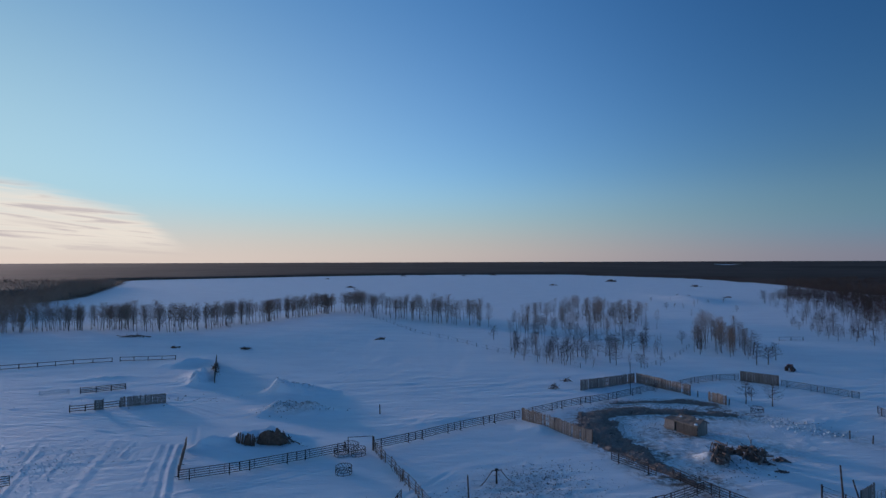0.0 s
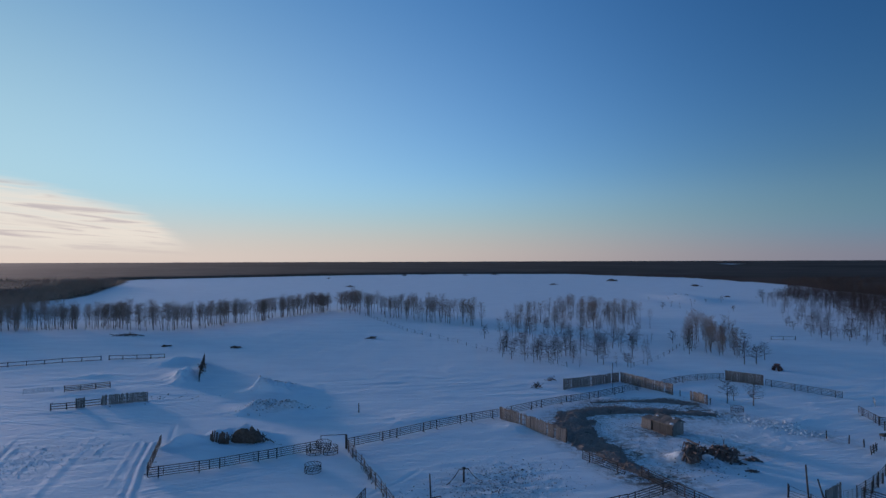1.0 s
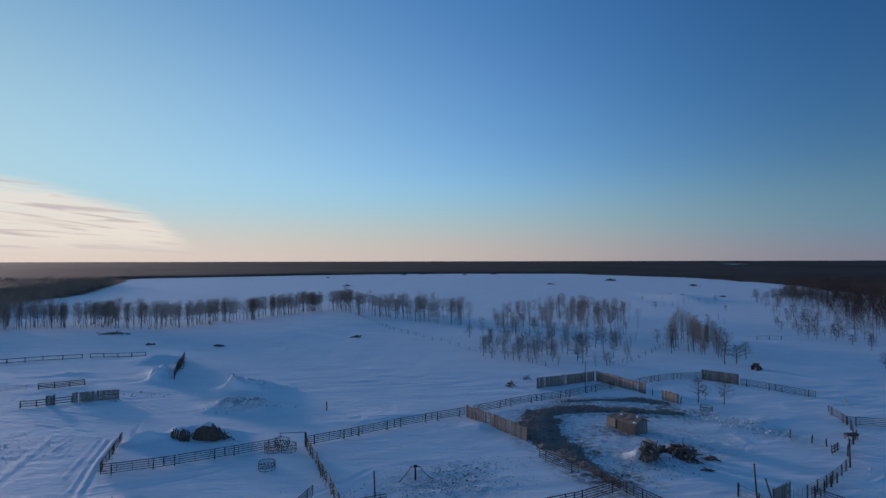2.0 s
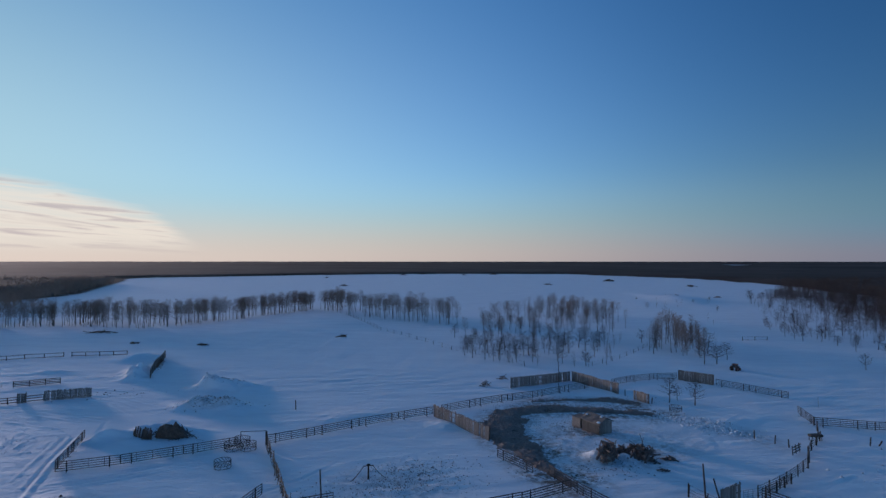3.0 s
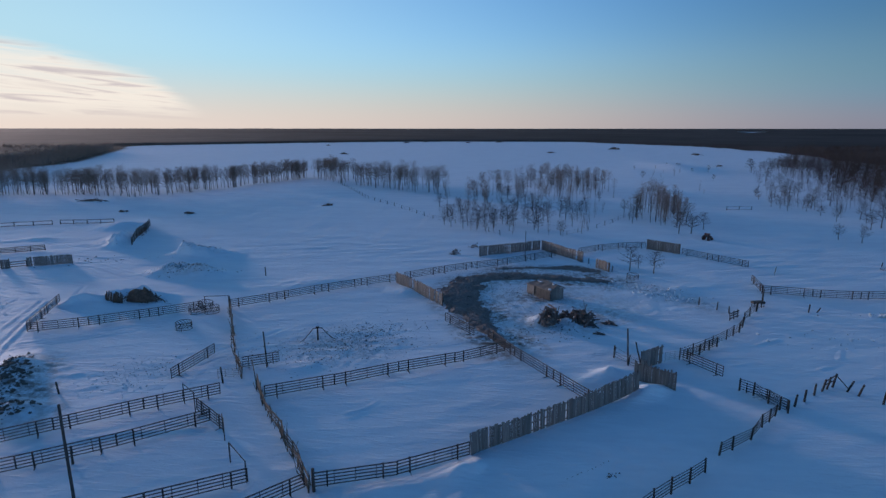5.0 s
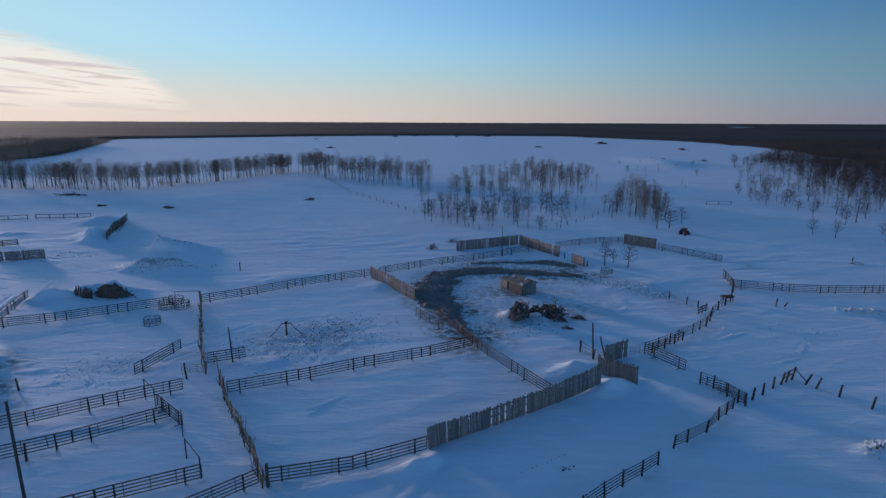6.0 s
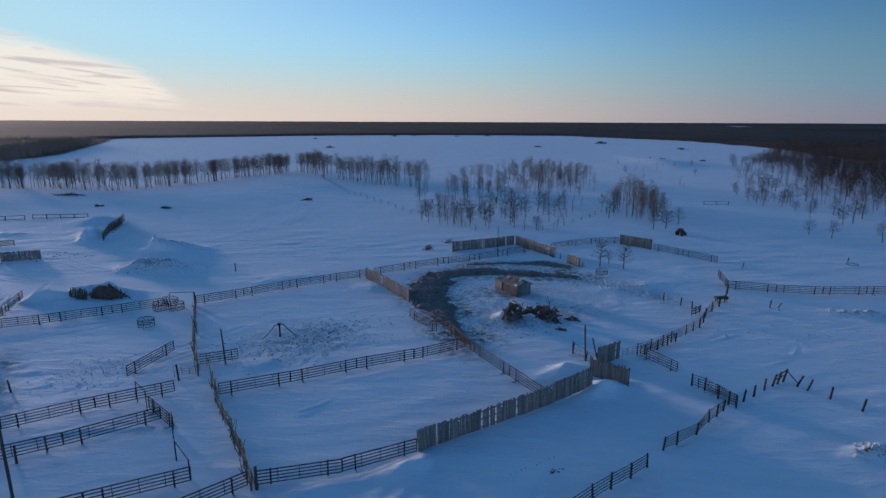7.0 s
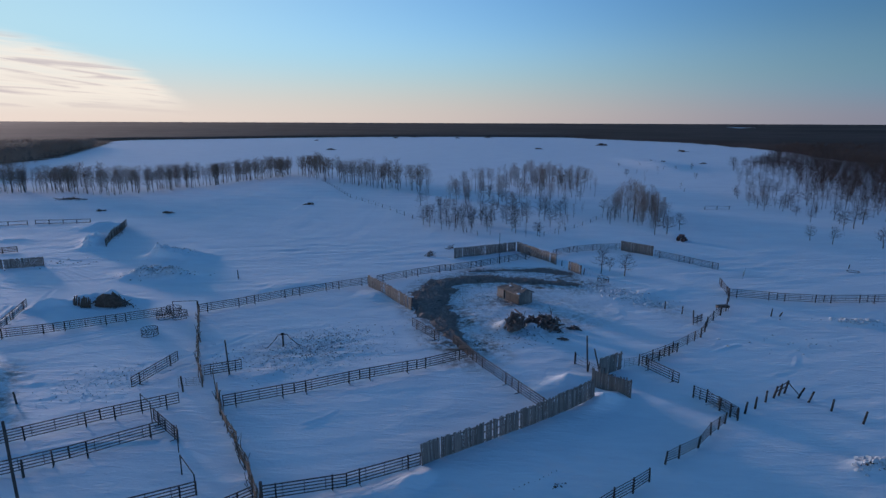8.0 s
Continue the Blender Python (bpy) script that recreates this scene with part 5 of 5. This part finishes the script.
def shed():
    """A low gabled shack with a lean-to."""
    o, a, b = Vector((35.15, 92.7, 0)), Vector((2.05, -3.1, 0)), Vector((2.3, 1.8, 0))
    ax, bx = a.normalized(), b.normalized()
    root = thing("shed", Matrix.Translation((o.x, o.y, gz(36.5, 92.5))), "small weathered plank shed with straw roof, snow around", "shed")
    L, W, eave, peak = a.length, b.length, 1.65, 2.3

    def at(u, v, z):
        return ax * u + bx * v + Vector((0, 0, z))

    def wall(name, p, q, heights, mat):
        way = (q - p).normalized()
        turn_ = Matrix.Rotation(math.atan2(way.y, way.x), 4, "Z")
        bm = bmesh.new()
        for z in (0.25, min(heights) - 0.2):
            block(bm, ((q - p).length, 0.06, 0.1), Matrix.Translation(p.lerp(q, 0.5) + Vector((0, 0, z))) @ turn_)
        girt = part(name, bm, mat, root)
        n = 12
        for k in range(n):
            s, e = p.lerp(q, k / n), p.lerp(q, (k + 0.95) / n)
            h = float(np.interp((k + 0.5) / n, [0, 0.5, 1], heights)) + rng.uniform(-0.06, 0.03)
            part("plank", block(bmesh.new(), ((e - s).length, 0.05, h + 0.2), Matrix.Translation(s.lerp(e, 0.5) + Vector((0, 0, h / 2 - 0.1))) @ turn_ @ Matrix.Translation((0, -0.05, 0)), 0.008, rng), mat, girt)

    wall("wall", at(0, 0, 0), at(L, 0, 0), (eave, eave, eave), STRAW)
    wall("wall", at(L, 0, 0), at(L, W, 0), (eave, peak, eave), BOARD)
    wall("wall", at(0, W, 0), at(L, W, 0), (eave, eave, eave), BOARD)
    wall("wall", at(0, 0, 0), at(0, W, 0), (eave, peak, eave), BOARD)
    for v0, v1 in ((-0.25, W / 2), (W + 0.25, W / 2)):
        bm = bmesh.new()
        rows = []
        for i in range(9):
            u = -0.3 + (L + 0.6) * i / 8
            row = []
            for j in range(5):
                v = v0 + (v1 - v0) * j / 4
                z = eave - 0.08 + (peak - eave + 0.16) * (1 - abs(v - W / 2) / (W / 2 + 0.25)) + rng.uniform(-0.06, 0.07)
                row.append((bm.verts.new(at(u, v, z + 0.18)), bm.verts.new(at(u, v, z))))
            rows.append(row)
        for i in range(8):
            for j in range(4):
                for k in (0, 1):
                    bm.faces.new((rows[i][j][k], rows[i + 1][j][k], rows[i + 1][j + 1][k], rows[i][j + 1][k]))
        for i in range(8):
            for j in (0, 4):
                bm.faces.new((rows[i][j][0], rows[i + 1][j][0], rows[i + 1][j][1], rows[i][j][1]))
        for j in range(4):
            for i in (0, 8):
                bm.faces.new((rows[i][j][0], rows[i][j + 1][0], rows[i][j + 1][1], rows[i][j][1]))
        bmesh.ops.recalc_face_normals(bm, faces=bm.faces)
        part("roof", bm, THATCH, root)
    # old snow left on the roof and at the eave
    for u, v, size in ((L - 0.15, 0.05, 0.34), (L * 0.6, W * 0.72, 0.3), (0.3, W * 0.3, 0.26), (L - 0.6, W * 0.42, 0.22)):
        bm = bmesh.new()
        bmesh.ops.create_icosphere(bm, subdivisions=2, radius=size)
        up = eave + 0.1 + (peak - eave + 0.16) * (1 - abs(v - W / 2) / (W / 2 + 0.25))
        for p in bm.verts:
            p.co = at(u, v, up) + Vector((p.co.x * rng.uniform(0.8, 1.2), p.co.y * rng.uniform(0.8, 1.2), p.co.z * 0.45))
        part("snow_patch", bm, SNOW, root, "thin patch of old snow")
    # the lean-to at the far gable
    turn = Matrix.Rotation(math.atan2(ax.y, ax.x), 4, "Z")
    part("lean_to", block(bmesh.new(), (1.9, 1.9, 1.6), Matrix.Translation(at(-1.15, 0.8, 0.75)) @ turn, 0.05, rng, 0.03), BOARD, root, "dark plank lean-to")
    part("lean_to_roof", block(bmesh.new(), (2.1, 2.1, 0.14), Matrix.Translation(at(-1.15, 0.8, 1.64)) @ turn @ pose(0, 0, 0, 4, 0, 0), 0.04, rng, 0.03), THATCH, root)
    for u, v in ((0.3, -0.5), (-2.4, 0.0), (1.6, -0.7), (-3.0, 0.8)):
        part("loose_plank", bar(bmesh.new(), at(u, v, 0.1), at(u + 1.6, v - 0.3, 0.25), 0.07, sides=5), LOG, root)


shed()


def tractor():
    root = thing("tractor", pose(82.1, 143.2, gz(82.1, 143.2) - 0.1, 0, 0, 35) @ Matrix.Diagonal((0.82, 0.82, 0.82, 1)), "old rusty red tractor parked in snow", "tractor")
    body = part("body", block(bmesh.new(), (1.5, 0.75, 0.75), Matrix.Translation((0.9, 0, 0.95)), 0, rng, 0.08), PAINT, root)
    part("grille", block(bmesh.new(), (0.08, 0.6, 0.6), Matrix.Translation((1.68, 0, 0.95)), 0, rng, 0.03), RUBBER, body)
    part("exhaust", bar(bmesh.new(), (0.9, 0.1, 1.3), (0.9, 0.1, 2.1), 0.05, sides=6), STEEL, root)
    cab = part("cab", block(bmesh.new(), (1.2, 1.2, 1.0), Matrix.Translation((-0.35, 0, 1.6)), 0, rng, 0.08), GLASS, root)
    part("roof", block(bmesh.new(), (1.4, 1.4, 0.14), Matrix.Translation((-0.35, 0, 2.17)), 0, rng, 0.05), PAINT, cab)
    for sx in (-0.9, 0.2):
        for sy in (-0.58, 0.58):
            part("pillar", block(bmesh.new(), (0.08, 0.08, 1.05), Matrix.Translation((sx, sy, 1.6))), PAINT, cab)
    for x, y, r, w in ((-0.6, 0.85, 0.8, 0.4), (-0.6, -0.85, 0.8, 0.4), (1.35, 0.6, 0.45, 0.25), (1.35, -0.6, 0.45, 0.25)):
        wheel = part("wheel", bar(bmesh.new(), (x, y - w / 2, r), (x, y + w / 2, r), r, sides=20), RUBBER, root)
        part("rim", bar(bmesh.new(), (x, y - w / 2 - 0.02, r), (x, y + w / 2 + 0.02, r), r * 0.5, sides=14), PAINT, wheel)


tractor()


def trough():
    """A dark low bunk by the east fence, and a small leaning rack."""
    root = thing("feed_bunk", pose(69.6, 89.3, gz(69.6, 89.3), 0, 0, 10), "dark low feed bunk by a rail fence", "feed bunk")
    part("tub", block(bmesh.new(), (2.0, 0.8, 0.35), Matrix.Translation((0, 0, 0.75)), 0.02, rng, 0.04), DARKPOLE, root)
    for x in (-0.8, 0.8):
        for y in (-0.3, 0.3):
            part("leg", bar(bmesh.new(), (x, y, -0.2), (x, y, 0.6), 0.05, sides=5), DARKPOLE, root)
    rack = thing("feed_rack", pose(63.5, 83.2, gz(63.5, 83.2), 0, 0, 40), "small dark wooden rack leaning in snow", "rack")
    for z in (0.4, 0.8, 1.15):
        part("rail", block(bmesh.new(), (2.4, 0.06, 0.16), Matrix.Translation((0, 0, z))), DARKPOLE, rack)
    for x in (-1.1, 0, 1.1):
        part("post", bar(bmesh.new(), (x, 0.08, -0.3), (x, 0.2, 1.3), 0.07, sides=6), DARKPOLE, rack)


trough()

# ---- manure and straw ----


def berm():
    """The bank of straw and manure that curves round the feeding yard."""
    xs, ys = np.arange(14, 54, 0.35), np.arange(66, 118, 0.35)
    gx, gy = np.meshgrid(xs, ys)
    rough = 0.5 * lattice(gx / 2.2, gy / 2.2, 41) + 0.35 * lattice(gx / 0.9, gy / 0.9, 42) + 0.25 * lattice(gx / 0.45, gy / 0.45, 43)
    high = np.full(gx.shape, -1.0)
    for line, widths, tall, ragged in (
        ([(29.6, 69.5), (27.2, 75.2), (24.8, 82.0), (23.0, 88.0), (22.4, 95.0), (24.3, 101.2), (28.8, 104.2), (34.8, 104.4), (41.5, 103.3), (48.6, 101.6)], (0.4, 1.1, 2.3, 2.9, 3.1, 2.8, 2.2, 1.7, 1.2, 0.6), 0.6, 0.55),
        ([(29.0, 109.8), (34.0, 110.9), (40.0, 111.6), (45.0, 111.6), (48.3, 109.6)], (0.3, 0.6, 0.8, 1.5, 1.1), 0.2, 0.9),
    ):
        d, along_ = near_line(gx, gy, line)
        w = np.interp(along_, np.linspace(0, 1, len(widths)), widths)
        u = d / w - ragged * rough
        high = np.maximum(high, tall * (1 - u * u) * (0.7 + 0.4 * rough))
    keep = high > 0.0
    ob = sheet("manure_bank", xs, ys, lie(gx, gy) + np.clip(high, -0.06, 2) + 0.02, DUNG, (keep[:-1, :-1] | keep[1:, :-1] | keep[:-1, 1:] | keep[1:, 1:]))
    tagged(ob, "dark bank of straw and manure curving through snow", "manure bank", kind="stuff")
    js, ks = np.nonzero(high > 0.02)
    pick = np.random.default_rng(5).integers(0, len(js), 3600)
    return [(float(xs[k]) + rng.uniform(-0.3, 0.3), float(ys[j]) + rng.uniform(-0.3, 0.3), rng.uniform(0.05, 0.24), float(high[j, k]) * 0.95) for j, k in zip(js[pick], ks[pick])]


ON_BANK = berm()


def lumps(name, places, rng, mat, label, category):
    """Many small clods as one mesh: squashed eight-sided lumps."""
    V, F = [], []
    heights = lie([p[0] for p in places], [p[1] for p in places])
    for (x, y, s, *up), base in zip(places, heights.tolist()):
        z = base + sum(up)
        n = len(V)
        a = rng.uniform(0, 6.28)
        for k in range(5):
            r = s * rng.uniform(0.6, 1.2)
            V.append((x + r * math.cos(a + 1.2566 * k), y + r * math.sin(a + 1.2566 * k), z - 0.02 + s * rng.uniform(0, 0.3)))
        V.append((x + rng.uniform(-0.3, 0.3) * s, y + rng.uniform(-0.3, 0.3) * s, z + s * rng.uniform(0.5, 1.0)))
        V.append((x, y, z - s * 0.3))
        for k in range(5):
            F += [(n + k, n + (k + 1) % 5, n + 5), (n + (k + 1) % 5, n + k, n + 6)]
    me = bpy.data.meshes.new(name)
    me.from_pydata(V, [], F)
    me.materials.append(mat)
    return tagged(new(name, me), label, category, kind="stuff")


def blob(cx, cy, rx, ry, n, lo, hi, turn, rng):
    out = []
    for _ in range(n):
        u, v = rng.gauss(0, 0.45), rng.gauss(0, 0.45)
        c, s = math.cos(radians(turn)), math.sin(radians(turn))
        out.append((cx + u * rx * c - v * ry * s, cy + u * rx * s + v * ry * c, lo * (hi / lo) ** (rng.random() ** 2)))
    return out


rng = random.Random(55)
lumps("manure_clods", ON_BANK, rng, DUNG, "lumpy straw and manure clods on the bank", "clods")
# these dark mounds are added as stand-ins for cattle along the bank
lumps("manure_clods", [p for cx, cy in ((27.0, 76.4), (23.7, 90.2), (21.6, 95.5), (30.6, 103.2), (32.0, 104.2), (23.4, 85.5)) for p in blob(cx, cy, 1.1, 0.8, 26, 0.25, 0.6, 20, rng)], rng, CLOD, "dark clod mounds standing in for cattle on the straw bank", "clods")
lumps("frozen_clods", blob(8.5, 69, 11, 8, 1300, 0.03, 0.12, 30, rng) + blob(10, 72, 8, 5, 700, 0.035, 0.14, 40, rng) + blob(0, 66, 4, 4, 60, 0.05, 0.14, 0, rng), rng, CLOD, "dark frozen dung clods strewn over pen snow", "clods")
lumps("straw_litter", blob(25.5, 78, 3.5, 9, 900, 0.04, 0.14, 20, rng) + blob(23.5, 95, 5, 9, 900, 0.04, 0.14, 0, rng) + blob(33, 106, 14, 4, 1000, 0.04, 0.14, -4, rng) + blob(40, 111.5, 11, 3, 700, 0.04, 0.14, -4, rng), rng, DUNG, "brown straw litter strewn along the manure bank", "litter")
lumps("frozen_clods", blob(28.5, 88, 7, 11, 520, 0.04, 0.11, 10, rng) + blob(33, 97, 9, 5, 300, 0.04, 0.11, 0, rng) + blob(36, 76, 6, 4, 200, 0.04, 0.16, 0, rng) + blob(40, 108, 12, 4, 400, 0.04, 0.13, 0, rng) + blob(34, 92, 5, 3, 150, 0.05, 0.16, -50, rng) + blob(30, 72, 4, 5, 150, 0.04, 0.13, 0, rng), rng, CLOD, "dark straw and dung clods round the feeding yard", "clods")
lumps("snow_chunks", blob(53, 99, 9, 4, 700, 0.07, 0.3, -35, rng) + blob(57, 94, 7, 3, 400, 0.07, 0.3, -40, rng) + blob(46, 92, 12, 9, 1400, 0.03, 0.12, 0, rng) + blob(36, 84, 11, 9, 1200, 0.03, 0.12, 0, rng), rng, CRUST, "broken chunks of crusted snow on trampled ground", "snow chunks")
lumps("frozen_clods", blob(53, 99.4, 9, 4, 500, 0.04, 0.14, -35, rng) + blob(57, 94, 7, 3, 200, 0.04, 0.13, -40, rng), rng, CLOD, "dark clods mixed with broken snow crust", "clods")
lumps("frozen_clods", blob(-13, 59, 6, 6, 200, 0.03, 0.1, 30, rng) + blob(-31, 103, 7, 3, 420, 0.05, 0.2, 0, rng) + blob(-36, 118, 6, 1.5, 90, 0.06, 0.22, 0, rng) + blob(-58, 74, 14, 9, 220, 0.04, 0.12, 40, rng) + blob(-60, 110, 22, 5, 120, 0.06, 0.25, 15, rng), rng, CLOD, "dark frozen clods scattered over yard snow", "clods")
lumps("snow_chunks", blob(8.5, 70, 12, 9, 2600, 0.03, 0.13, 30, rng) + blob(-38.8, 116.8, 3, 1.8, 160, 0.08, 0.34, -8, rng) + blob(-32, 103, 6, 3, 300, 0.06, 0.25, 0, rng) + blob(-62, 128, 3, 5, 90, 0.08, 0.3, 20, rng), rng, CRUST, "lumps of trampled snow crust", "snow chunks")
lumps("snow_chunks", blob(-12, 59, 7, 6, 700, 0.03, 0.15, 30, rng) + blob(-58, 74, 14, 10, 900, 0.05, 0.18, 40, rng) + blob(-75, 78, 8, 10, 120, 0.1, 0.35, 40, rng), rng, CRUST, "broken chunks of crusted snow in the yard", "snow chunks")
lumps("manure_heap", blob(-26.2, 55.8, 2.0, 6.3, 420, 0.08, 0.4, 32, rng) + blob(-20.5, 49.0, 2.4, 2.0, 130, 0.08, 0.38, 0, rng), rng, CLOD, "heap of dark frozen manure lumps in snow", "manure heap")
lumps("snow_chunks", blob(65.3, 47.6, 2.2, 1.2, 60, 0.15, 0.5, 10, rng) + blob(88, 84.5, 5, 1.3, 110, 0.12, 0.5, -15, rng) + blob(95, 83, 4, 1.3, 80, 0.12, 0.5, 5, rng) + blob(56, 57.4, 1.4, 0.9, 30, 0.1, 0.3, -40, rng) + blob(74, 75, 10, 6, 30, 0.1, 0.3, 0, rng), rng, CRUST, "rubble of broken snow blocks", "snow chunks")
lumps("frozen_clods", blob(65.6, 47.4, 2, 0.9, 26, 0.08, 0.3, 10, rng) + [(33.5 + 0.42 * k + rng.uniform(-0.1, 0.1), 42.6 + 0.3 * k, rng.uniform(0.05, 0.12)) for k in range(10)] + blob(37.2, 43.2, 0.8, 0.4, 12, 0.06, 0.2, 30, rng) + blob(90, 86, 9, 3, 40, 0.06, 0.2, 0, rng), rng, CLOD, "dark clods lying on smooth snow", "clods")
